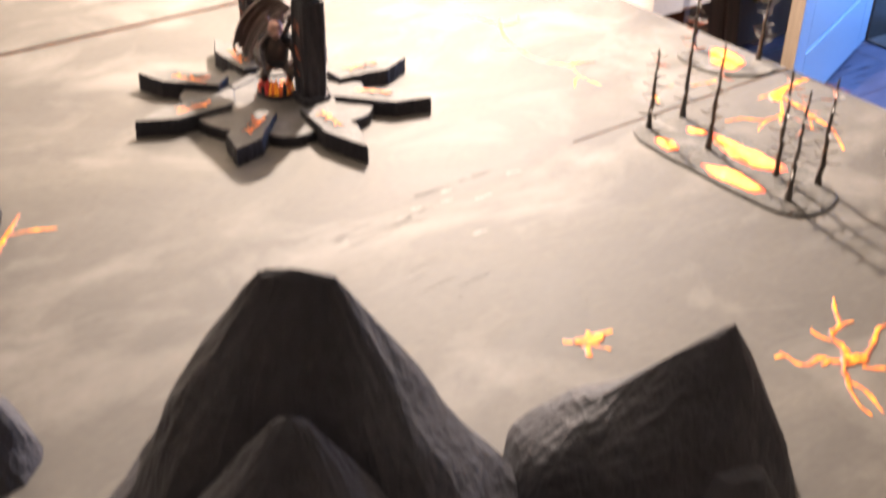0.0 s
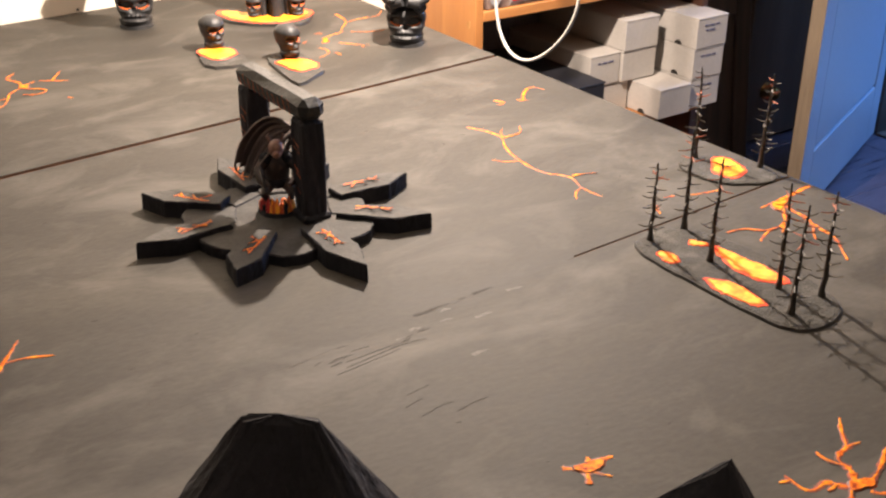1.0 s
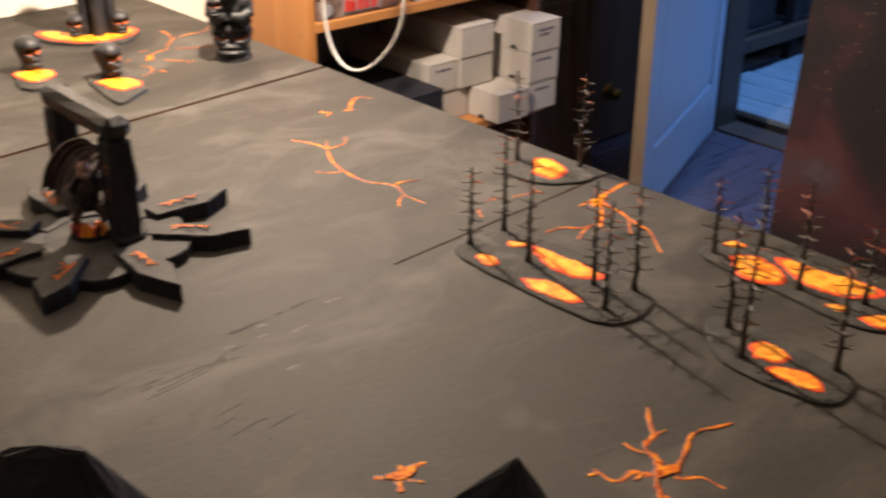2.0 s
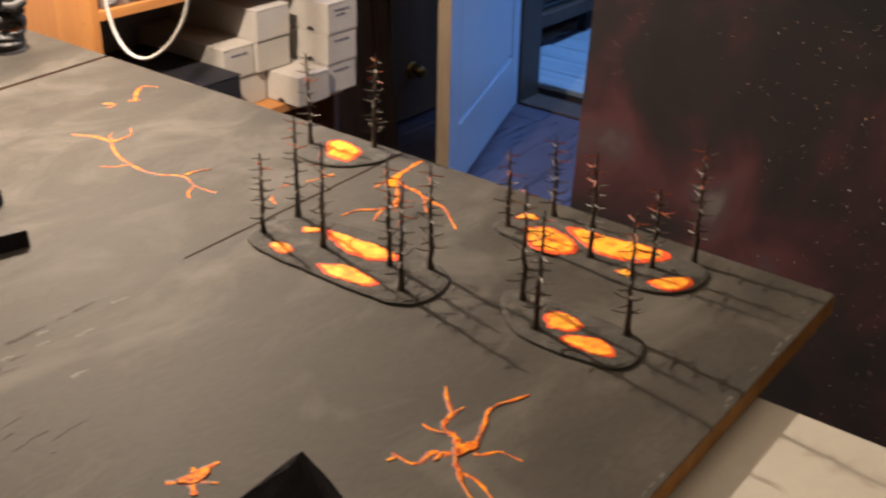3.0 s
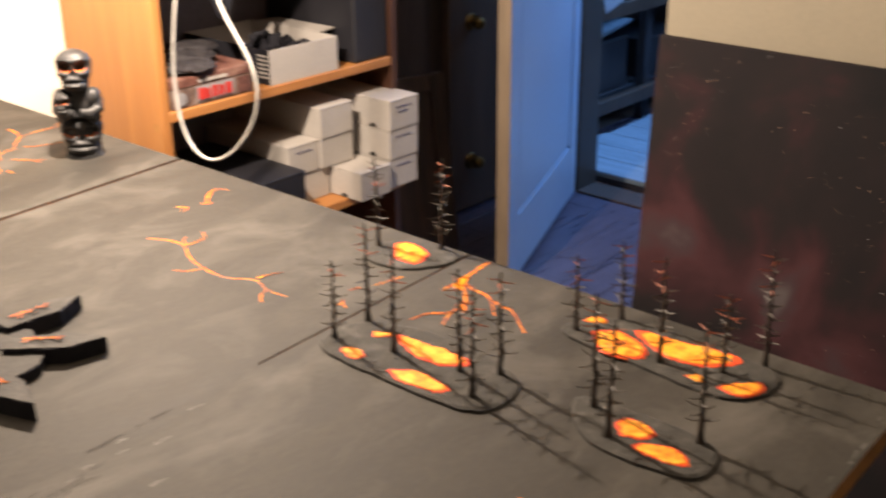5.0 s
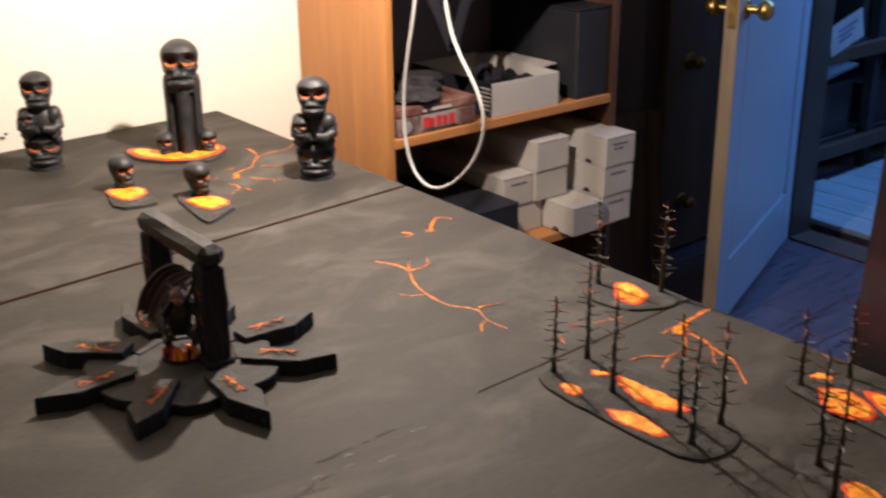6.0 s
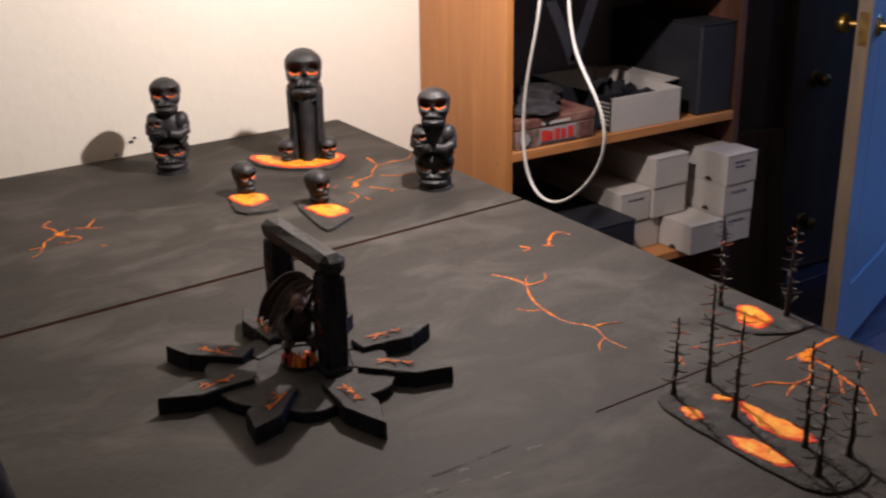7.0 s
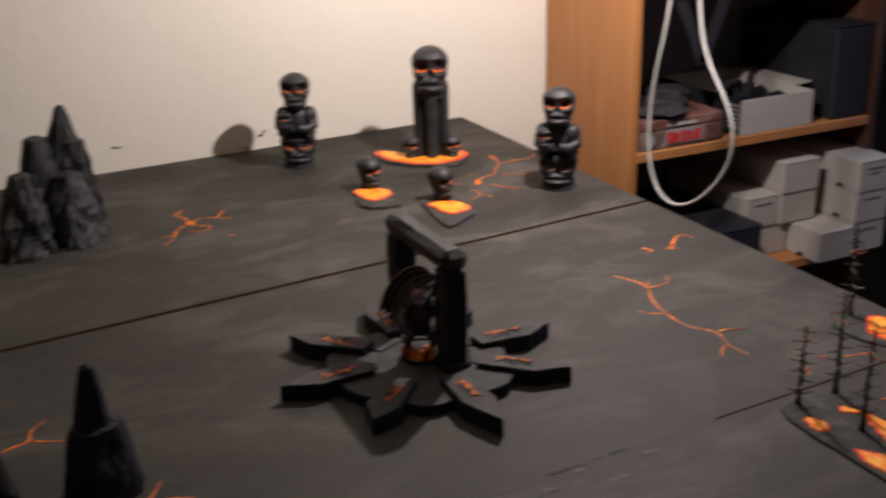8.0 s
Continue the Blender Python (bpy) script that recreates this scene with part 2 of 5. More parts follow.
def nebula():
    """Dark printed cloth: a band of red gas with pale cores across its middle."""
    m = bpy.data.materials.new("printed_nebula_cloth")
    m.use_nodes = True
    N, L = m.node_tree.nodes, m.node_tree.links
    b = N["Principled BSDF"]
    co = N.new("ShaderNodeTexCoord")
    xyz = N.new("ShaderNodeSeparateXYZ")
    L.new(co.outputs["Object"], xyz.inputs[0])
    band = ramp(N, [(0.26, (0, 0, 0)), (0.48, (1, 1, 1)), (0.62, (1, 1, 1)), (0.80, (0, 0, 0))])
    L.new(xyz.outputs["Z"], band.inputs[0])
    n1 = N.new("ShaderNodeTexNoise")
    n1.inputs["Scale"].default_value, n1.inputs["Detail"].default_value = 4.2, 5
    n1.inputs["Distortion"].default_value = 0.35
    L.new(co.outputs["Object"], n1.inputs["Vector"])
    add = N.new("ShaderNodeMath")
    add.operation = "MULTIPLY_ADD"
    L.new(band.outputs[0], add.inputs[0])
    add.inputs[1].default_value = 0.20
    L.new(n1.outputs["Fac"], add.inputs[2])
    r = ramp(N, [(0.42, (0.0145, 0.0140, 0.0155)), (0.58, (0.020, 0.0165, 0.018)), (0.665, (0.036, 0.0185, 0.0215)), (0.735, (0.056, 0.025, 0.029)), (0.79, (0.050, 0.033, 0.038)), (0.86, (0.085, 0.072, 0.075))])
    L.new(add.outputs[0], r.inputs[0])
    L.new(r.outputs[0], b.inputs["Base Color"])
    b.inputs["Roughness"].default_value = 0.9
    b.inputs["Specular IOR Level"].default_value = 0.06
    n2 = N.new("ShaderNodeTexNoise")
    n2.inputs["Scale"].default_value = 300
    L.new(co.outputs["Object"], n2.inputs["Vector"])
    bp = N.new("ShaderNodeBump")
    bp.inputs["Strength"].default_value, bp.inputs["Distance"].default_value = 0.1, 0.001
    L.new(n2.outputs["Fac"], bp.inputs["Height"])
    L.new(bp.outputs[0], b.inputs["Normal"])
    return m


M_NEBULA = nebula()

# ---- mesh helpers ----


def mesh_of(bm, name, mats, smooth=False):
    me = bpy.data.meshes.new(name)
    bm.normal_update()
    bm.to_mesh(me)
    bm.free()
    for mt in (mats if isinstance(mats, (list, tuple)) else [mats]):
        me.materials.append(mt)
    if smooth:
        me.polygons.foreach_set("use_smooth", [True] * len(me.polygons))
        me.set_sharp_from_angle(angle=radians(40))
    return me


def part(name, bm, mats, parent, label="", smooth=False):
    ob = new(name, mesh_of(bm, name, mats, smooth))
    ob.parent = parent
    if label:
        ob["label"] = label
    return ob


def thing(name, label, category, m=None, bm=None, mats=None, group="", kind="", smooth=False):
    ob = new(name, mesh_of(bm, name, mats, smooth) if bm else None)
    if m is not None:
        ob.matrix_world = m
    return tagged(ob, label, category, group, kind)


def box(x0, x1, y0, y1, z0, z1, bevel=0.0, bm=None, seg=1):
    own = bm is None
    b = bmesh.new()
    r = bmesh.ops.create_cube(b, size=1.0)
    bmesh.ops.transform(b, verts=b.verts, matrix=Matrix.Translation(((x0 + x1) / 2, (y0 + y1) / 2, (z0 + z1) / 2)) @ Matrix.Diagonal((x1 - x0, y1 - y0, z1 - z0, 1)))
    if bevel:
        bmesh.ops.bevel(b, geom=list(b.edges), offset=bevel, segments=seg, affect="EDGES", profile=0.5)
    if own:
        return b
    merge(bm, b)
    return bm


def merge(dst, src, m=None, mat=0):
    if m is not None:
        bmesh.ops.transform(src, verts=src.verts, matrix=m)
    me = bpy.data.meshes.new("tmp")
    if mat:
        for f in src.faces:
            f.material_index = mat
    src.to_mesh(me)
    src.free()
    dst.from_mesh(me)
    bpy.data.meshes.remove(me)
    return dst


def ball(r, seg=16, rings=12, m=None):
    b = bmesh.new()
    bmesh.ops.create_uvsphere(b, u_segments=seg, v_segments=rings, radius=r)
    if m is not None:
        bmesh.ops.transform(b, verts=b.verts, matrix=m)
    return b


def cyl(r0, r1, h, seg=16, m=None):
    b = bmesh.new()
    bmesh.ops.create_cone(b, cap_ends=True, segments=seg, radius1=r0, radius2=r1, depth=h, matrix=Matrix.Translation((0, 0, h / 2)))
    if m is not None:
        bmesh.ops.transform(b, verts=b.verts, matrix=m)
    return b


def slab(outline, z0, z1, inset=0.0, bm=None, top_mat=0, side_mat=0):
    """A plate with that outline in plan; inset draws the top edge in."""
    b = bm or bmesh.new()
    n = len(outline)
    cx, cy = sum(p[0] for p in outline) / n, sum(p[1] for p in outline) / n
    lo = [b.verts.new((x, y, z0)) for x, y in outline]
    up = []
    for x, y in outline:
        d = math.hypot(x - cx, y - cy) or 1
        k = max(0.0, 1 - inset / d)
        up.append(b.verts.new((cx + (x - cx) * k, cy + (y - cy) * k, z1)))
    f = b.faces.new(up)
    f.material_index = top_mat
    b.faces.new(lo[::-1]).material_index = side_mat
    for i in range(n):
        j = (i + 1) % n
        b.faces.new((lo[i], lo[j], up[j], up[i])).material_index = side_mat
    bmesh.ops.recalc_face_normals(b, faces=b.faces)
    return b


def rounded(points, rounds=2):
    """Chaikin's corner cutting of a closed outline."""
    for _ in range(rounds):
        out = []
        for i, a in enumerate(points):
            c = points[(i + 1) % len(points)]
            out += [(a[0] * 0.75 + c[0] * 0.25, a[1] * 0.75 + c[1] * 0.25), (a[0] * 0.25 + c[0] * 0.75, a[1] * 0.25 + c[1] * 0.75)]
        points = out
    return points


def ragged(points, amount, rng, rounds=2):
    return [(x + rng.uniform(-amount, amount), y + rng.uniform(-amount, amount)) for x, y in rounded(points, rounds)]


def tube(points, radii, seg=6, bm=None, mat=0):
    """A round rod along points with a radius at each."""
    b = bm or bmesh.new()
    pts = [Vector(p) for p in points]
    rings = []
    for i, p in enumerate(pts):
        d = (pts[min(i + 1, len(pts) - 1)] - pts[max(i - 1, 0)]).normalized()
        u = d.cross(Vector((0.31, 0.17, 0.93)))
        if u.length < 1e-4:
            u = d.cross(Vector((1, 0, 0)))
        u.normalize()
        w = d.cross(u)
        r = radii[i] if isinstance(radii, (list, tuple)) else radii
        rings.append([b.verts.new(p + (u * math.cos(a) + w * math.sin(a)) * r) for a in (2 * math.pi * k / seg for k in range(seg))])
    for a, c in zip(rings, rings[1:]):
        for k in range(seg):
            b.faces.new((a[k], a[(k + 1) % seg], c[(k + 1) % seg], c[k])).material_index = mat
    b.faces.new(rings[0][::-1]).material_index = mat
    b.faces.new(rings[-1]).material_index = mat
    return b

# ---- the room ----
WALL_Y = 1.878
rng = random.Random(7)


def structure(name, bm, mats, label, category):
    return thing(name, label, category, None, bm, mats, kind="structure")


structure("floor", box(-2.3, 4.6, -2.3, 3.2, -0.05, -0.012), M_DARKWOOD, "dark wooden subfloor of the room", "floor")
fl = bpy.data.objects["floor"]
plank = mesh_of(box(0, 1.2, 0.001, 0.129, 0, 0.012, 0.0015), "floor_plank", M_FLOOR)
k = 0
for row in range(0, 22):
    for col in range(0, 4):
        x = -0.4 + col * 1.201 - (row % 3) * 0.4
        y = -0.6 + row * 0.13
        if x > 4.2 or x < -1.3:
            continue
        o = new("floor_plank", plank)
        o.location = (x, y, -0.012)
        o.parent = fl
structure("wall_north", slab([(-2.3, WALL_Y - 0.112), (0.0, WALL_Y), (1.0, WALL_Y), (1.0, 2.10), (2.12, 2.10), (2.12, 2.2), (-2.3, 2.2)], 0, 2.4), M_WALL, "cream painted plaster wall with small scuffs", "wall")
# west and south walls are unseen, added in dull beige to limit bounced light
structure("wall_west", box(-2.3, -2.2, -2.2, WALL_Y, 0, 2.4), M_BEIGE, "unseen beige wall that keeps bounced light low", "wall")
structure("wall_south", box(-2.3, 1.0, -2.3, -2.2, 0, 2.4), M_BEIGE, "unseen beige wall that keeps bounced light low", "wall")
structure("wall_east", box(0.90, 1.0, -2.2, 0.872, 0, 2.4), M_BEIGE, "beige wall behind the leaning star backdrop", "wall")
structure("wall_passage", box(1.0, 2.12, 0.752, 0.872, 0, 2.4), M_WALL, "plain cream wall beside the passage", "wall")
bm = box(2.12, 2.22, 1.935, 2.2, 0, 2.4)
box(2.12, 2.22, 0.70, 1.075, 0, 2.4, bm=bm)
box(2.12, 2.22, 1.075, 1.935, 2.05, 2.4, bm=bm)
structure("wall_doorway", bm, M_WALL, "wall with an open doorway to a dim blue room", "wall")
structure("ceiling", box(-2.3, 4.6, -2.3, 3.2, 2.4, 2.5), M_CEIL, "plain white ceiling", "ceiling")
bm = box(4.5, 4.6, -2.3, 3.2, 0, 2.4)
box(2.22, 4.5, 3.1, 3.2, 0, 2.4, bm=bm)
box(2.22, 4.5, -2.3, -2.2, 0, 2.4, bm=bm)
structure("wall_far_room", bm, M_FARWALL, "walls of the far room, coloured dark for its dimness", "wall")

# scuffs on the cream wall
for (x, z), (w, h) in (((-0.447, 0.826), (0.009, 0.005)), ((-0.725, 0.843), (0.016, 0.003)), ((-0.440, 0.832), (0.007, 0.003)), ((-0.479, 0.805), (0.008, 0.003))):
    pts = ragged([(x - w / 2, z - h / 2), (x + w / 2, z - h / 3), (x + w / 2, z + h / 2), (x - w / 3, z + h / 2)], 0.0015, rng, 1)
    b = slab(pts, 0, 0.0015)
    bmesh.ops.transform(b, verts=b.verts, matrix=Matrix(((1, 0, 0, 0), (0, 0, -1, WALL_Y + 0.0487 * x + 0.0002), (0, 1, 0, 0), (0, 0, 0, 1))))
    part("scuff_mark", b, M_GREYROCK, bpy.data.objects["wall_north"], "dark scuff mark")

# door frame of the doorway
df = thing("door_frame", "grey-brown painted door frame round the open doorway", "door frame", kind="structure")
part("jamb", box(2.105, 2.225, 1.890, 1.935, 0, 2.05, 0.004), M_TRIM, df)
part("jamb", box(2.105, 2.225, 1.075, 1.120, 0, 2.05, 0.004), M_TRIM, df)
part("head", box(2.105, 2.225, 1.1205, 1.8895, 2.005, 2.05, 0.004), M_TRIM, df)
part("casing", box(2.098, 2.118, 1.936, 2.015, 0, 2.10, 0.004), M_TRIM, df)
part("threshold", box(2.100, 2.220, 1.121, 1.889, 0.0, 0.008, 0.003), M_DARKWOOD, df)

# ---- the open panelled door ----
DOOR_A, DOOR_B = Vector((1.25, 1.545, 0)), Vector((2.035, 1.872, 0))
dv = (DOOR_B - DOOR_A).normalized()
door = thing("panelled_door", "pale blue panelled door standing open, bare wood edge, brass knobs", "door",
             Matrix.Translation(DOOR_A) @ Matrix.Rotation(math.atan2(dv.y, dv.x), 4, "Z"))
DW = (DOOR_B - DOOR_A).length
part("door_leaf", box(0.003, DW, -0.008, 0.008, 0.030, 2.0), M_DOOR, door)
for a, b_ in ((0.003, 0.105), (DW - 0.100, DW)):
    part("stile", box(a, b_, -0.0175, 0.0175, 0.030, 2.0, 0.002), M_DOOR, door)
for z0, z1 in ((0.030, 0.215), (1.88, 2.0)):
    part("rail", box(0.1055, DW - 0.1005, -0.0175, 0.0175, z0, z1, 0.002), M_DOOR, door)
part("raised_panel", box(0.112, DW - 0.107, -0.0155, 0.0155, 0.226, 1.869, 0.004), M_DOOR, door)
part("edge_strip", box(0.0, 0.0025, -0.0175, 0.0175, 0.030, 2.0), M_DOOREDGE, door, "bare wooden leading edge")
part("latch_plate", box(-0.002, 0.0, -0.011, 0.011, 0.865, 0.945), M_DULLBRASS, door, "brass latch plate")
for s in (-1, 1):
    knob = cyl(0.027, 0.024, 0.006, 20, Matrix.Translation((0.062, s * 0.0175, 0.905)) @ Matrix.Rotation(-s * math.pi / 2, 4, "X"))
    merge(knob, cyl(0.011, 0.011, 0.035, 16, Matrix.Translation((0.062, s * 0.0175, 0.905)) @ Matrix.Rotation(-s * math.pi / 2, 4, "X")))
    merge(knob, ball(0.026, 20, 14, Matrix.Translation((0.062, s * 0.066, 0.905)) @ Matrix.Diagonal((1, 0.82, 1, 1))))
    part("door_knob", knob, M_BRASS, door, "round brass door knob", smooth=True)

# ---- dark closet door and leaning frame beyond the shelf ----
cd = thing("closet_door", "dark brown wooden closet door with a round brass knob", "door", kind="structure")
part("door_leaf", box(1.630, 2.000, 2.065, 2.0995, 0.01, 2.0, 0.003), M_CLOSET, cd)
part("door_leaf", box(1.240, 1.530, 2.072, 2.0995, 0.01, 2.0, 0.003), M_CLOSET, cd)
part("dark_gap", box(1.531, 1.629, 2.092, 2.0995, 0.0, 2.0), M_DARKWOOD, cd, "dark recess between the leaves")
part("stile", box(1.930, 2.000, 2.057, 2.064, 0.01, 2.0, 0.002), M_CLOSET, cd)
for z in (0.635, 0.174):
    kb = cyl(0.028, 0.024, 0.008, 18, Matrix.Translation((1.735, 2.064, z)) @ Matrix.Rotation(math.pi / 2, 4, "X"))
    merge(kb, cyl(0.009, 0.009, 0.03, 14, Matrix.Translation((1.735, 2.064, z)) @ Matrix.Rotation(math.pi / 2, 4, "X")))
    merge(kb, ball(0.021, 16, 10, Matrix.Translation((1.735, 2.032, z))))
    part("knob", kb, M_DULLBRASS, cd, "round tarnished brass knob", smooth=True)
lf = thing("wooden_frame", "dark wooden picture frame leaning beside the shelf", "frame", pose(1.02, 1.86, 0.0, -8, 0, -12))
part("side_bar", box(0.0, 0.05, 0, 0.025, 0.0, 0.58, 0.004), M_DARKWOOD, lf)
part("side_bar", box(0.30, 0.35, 0, 0.025, 0.0, 0.58, 0.004), M_DARKWOOD, lf)
part("cross_bar", box(0.051, 0.299, 0, 0.025, 0.53, 0.58, 0.004), M_DARKWOOD, lf)
part("cross_bar", box(0.051, 0.299, 0, 0.025, 0.0, 0.05, 0.004), M_DARKWOOD, lf)
part("backing", box(0.051, 0.299, 0.01, 0.015, 0.051, 0.529), M_DARKWOOD, lf)

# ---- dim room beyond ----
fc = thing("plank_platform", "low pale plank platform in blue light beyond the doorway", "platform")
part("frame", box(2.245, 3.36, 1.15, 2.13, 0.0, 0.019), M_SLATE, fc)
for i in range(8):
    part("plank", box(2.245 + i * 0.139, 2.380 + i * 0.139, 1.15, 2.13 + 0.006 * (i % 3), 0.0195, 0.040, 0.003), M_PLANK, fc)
fr = thing("storage_rack", "dark wooden storage rack along the wall of the far room", "rack")
for x in (2.30, 3.02, 3.74):
    part("upright", box(x, x + 0.045, 2.20, 2.245, 0, 1.9, 0.003), M_SLATE, fr)
for z in (0.10, 0.475, 0.95, 1.4):
    part("front_beam", box(2.26, 4.0, 2.165, 2.199, z, z + 0.055, 0.003), M_DARKWOOD, fr)
    part("shelf", box(2.26, 4.0, 2.246, 2.60, z + 0.030, z + 0.050, 0.003), M_SLATE, fr)
part("back_panel", box(2.26, 4.0, 2.601, 2.615, 0.0, 1.95), M_SLATE, fr)
for x, z, w, h in ((2.36, 0.1505, 0.30, 0.15), (2.70, 0.1505, 0.27, 0.21), (3.10, 0.1505, 0.34, 0.17), (2.37, 0.5255, 0.25, 0.20), (2.98, 0.5255, 0.36, 0.24), (3.4, 0.5255, 0.3, 0.18)):
    thing("storage_box", "plain dark storage box on the dark rack", "box", None, box(x, x + w, 2.255, 2.55, z, z + h, 0.006), M_SLATE, group="boxes on the dark rack")
for x, z, a in ((2.70, 0.352, 8), (2.84, 0.392, -6)):
    thing("plank_offcut", "rough dark plank lying on the storage boxes", "plank", pose(x, 2.30, z, 0, a, 4), box(-0.14, 0.16, -0.05, 0.05, 0, 0.014, 0.003), M_PLANK, group="planks on the rack")
sl = thing("paper_sheet", "pale blue-lit paper sheet with writing pinned on the rack", "paper", pose(2.655, 2.1645, 0.505, 0, -16, 0))
part("sheet", box(0.0, 0.205, -0.0018, 0.0, 0.0, 0.115), M_GREYBOX, sl)
for k in range(3):
    part("writing_bar", box(0.05, 0.17 - 0.02 * k, -0.003, -0.0019, 0.075 - 0.02 * k, 0.084 - 0.02 * k), M_LABEL, sl)

# ---- the table and the boards on it ----
wt = thing("white_table", "long white table under the gaming boards", "table")
part("tabletop", box(-1.02, -0.182, -0.95, 1.80, 0.748, 0.7775, 0.003), M_TABLE, wt)
for x in (-0.98, -0.24):
    for y in (-0.88, 0.45, 1.70):
        part("leg", box(x, x + 0.04, y, y + 0.04, 0, 0.7475, 0.003), M_SLATE, wt)

boards = []
# each: y of the near and far edge at the shelf end (x = 0) and at the open end (x = -1.2)
for y0, y1, y2, y3, lab in ((0.048, 0.6086, 0.000, 0.5470, "grey dry-brushed gaming board with orange lava cracks, worn wooden edge"),
                            (0.6112, 1.2120, 0.5482, 1.1095, "grey dry-brushed gaming board with lava cracks round the star gate"),
                            (1.2210, 1.874, 1.1185, 1.816, "grey dry-brushed gaming board against the cream wall")):
    b = slab([(0.0, y0), (0.0, y1), (-1.2, y3), (-1.2, y2)], T - 0.022, T)
    bmesh.ops.bevel(b, geom=list(b.edges), offset=0.0008, segments=2, affect="EDGES", profile=0.5)
    b.normal_update()
    for f in b.faces:
        # long edges other than the front one take the darker brown
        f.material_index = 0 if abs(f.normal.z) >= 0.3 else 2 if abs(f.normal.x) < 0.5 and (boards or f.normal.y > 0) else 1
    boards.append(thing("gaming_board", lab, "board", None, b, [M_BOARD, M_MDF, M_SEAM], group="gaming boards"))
part("seam_filler", slab([(-0.372, 0.587), (-0.366, 0.5905), (-0.368, 0.5965), (-1.199, 0.553), (-1.199, 0.542)], T - 0.02, T + 0.00006), M_BOARD, boards[0])


def ribbon(bm, pts, width, r, z=T, lift=0.0011, jag=0.35):
    """A raised ragged streak along a line in plan, pointed at its end."""
    fine = []
    for a, c in zip(pts, pts[1:]):
        d = math.hypot(c[0] - a[0], c[1] - a[1])
        n = max(2, int(d / 0.007))
        for i in range(n):
            k = i / n
            fine.append((a[0] + (c[0] - a[0]) * k + r.uniform(-1, 1) * width * 0.35, a[1] + (c[1] - a[1]) * k + r.uniform(-1, 1) * width * 0.35))
    fine.append(pts[-1])
    rows = []
    for i, (x, y) in enumerate(fine):
        a, c = fine[max(0, i - 1)], fine[min(len(fine) - 1, i + 1)]
        dx, dy = c[0] - a[0], c[1] - a[1]
        q = math.hypot(dx, dy) or 1
        nx, ny = -dy / q, dx / q
        w = width * (1 - 0.75 * (i / len(fine)) ** 2) * r.uniform(1 - jag, 1 + jag) * 0.5
        rows.append((bm.verts.new((x + nx * w, y + ny * w, z + 0.0001)), bm.verts.new((x, y, z + lift)), bm.verts.new((x - nx * w, y - ny * w, z + 0.0001))))
    for p, q in zip(rows, rows[1:]):
        bm.faces.new((p[0], p[1], q[1], q[0]))
        bm.faces.new((p[1], p[2], q[2], q[1]))


def smooth_line(pts, rounds=2):
    for _ in range(rounds):
        out = [pts[0]]
        for (ax, ay), (bx, by) in zip(pts, pts[1:]):
            out += [(ax * 0.75 + bx * 0.25, ay * 0.75 + by * 0.25), (ax * 0.25 + bx * 0.75, ay * 0.25 + by * 0.75)]
        pts = out + [pts[-1]]
    return pts


def streak(bm, pts, width, r, z=T):
    """A painted crack: dark ragged margins and a raised bright core, thinning to its end."""
    pts = smooth_line(pts)
    fine = []
    for a, c in zip(pts, pts[1:]):
        n = max(1, int(math.hypot(c[0] - a[0], c[1] - a[1]) / 0.0035))
        fine += [(a[0] + (c[0] - a[0]) * i / n, a[1] + (c[1] - a[1]) * i / n) for i in range(n)]
    fine.append(pts[-1])
    rows, drift, ph = [], 0.0, r.uniform(0, 6)
    for i, (x, y) in enumerate(fine):
        a, c = fine[max(0, i - 1)], fine[min(len(fine) - 1, i + 1)]
        dx, dy = c[0] - a[0], c[1] - a[1]
        q = math.hypot(dx, dy) or 1
        nx, ny = -dy / q, dx / q
        k = i / max(1, len(fine) - 1)
        w = width * (1.14 - 0.66 * k ** 1.5) * r.uniform(0.62, 1.30) * 0.5
        drift = max(-1, min(1, drift + r.uniform(-0.35, 0.35))) * 0.9
        core = w * max(0.16, min(0.74, 0.46 + 0.20 * math.sin(i * 0.42 + ph) + r.uniform(-0.14, 0.14)))
        o = drift * width * 0.16
        at = lambda d, h: bm.verts.new((x + nx * (d + o), y + ny * (d + o), z + h))
        rows.append((at(w, 0.0001), at(core, 0.0004), at(0, 0.0006), at(-core, 0.0004), at(-w * r.uniform(0.7, 1.2), 0.0001)))
    for p, q in zip(rows, rows[1:]):
        for j in range(4):
            bm.faces.new((p[j], p[j + 1], q[j + 1], q[j])).material_index = 1 if j in (0, 3) else 0


def vein(board, width, *lines):
    r = random.Random(len(lines) * 31 + int(abs(lines[0][0][0]) * 1000))
    for i, pts in enumerate(lines):
        bm = bmesh.new()
        streak(bm, pts, width * (0.92 if i == 0 else 0.72), r, T + 0.0002 * (i % 4))
        bmesh.ops.recalc_face_normals(bm, faces=bm.faces)
        part("lava_vein", bm, [M_VEIN, M_VEINRIM], boards[board], "orange painted lava crack with dark red edges")


def patch(board, pts):
    r = random.Random(int(abs(pts[0][0]) * 1000))
    bm = slab(ragged(pts, 0.0012, r, 1), T, T + 0.0014, 0.0022, None, 0, 1)
    part("lava_patch", bm, [M_VEIN, M_VEINRIM], boards[board], "orange painted lava patch")


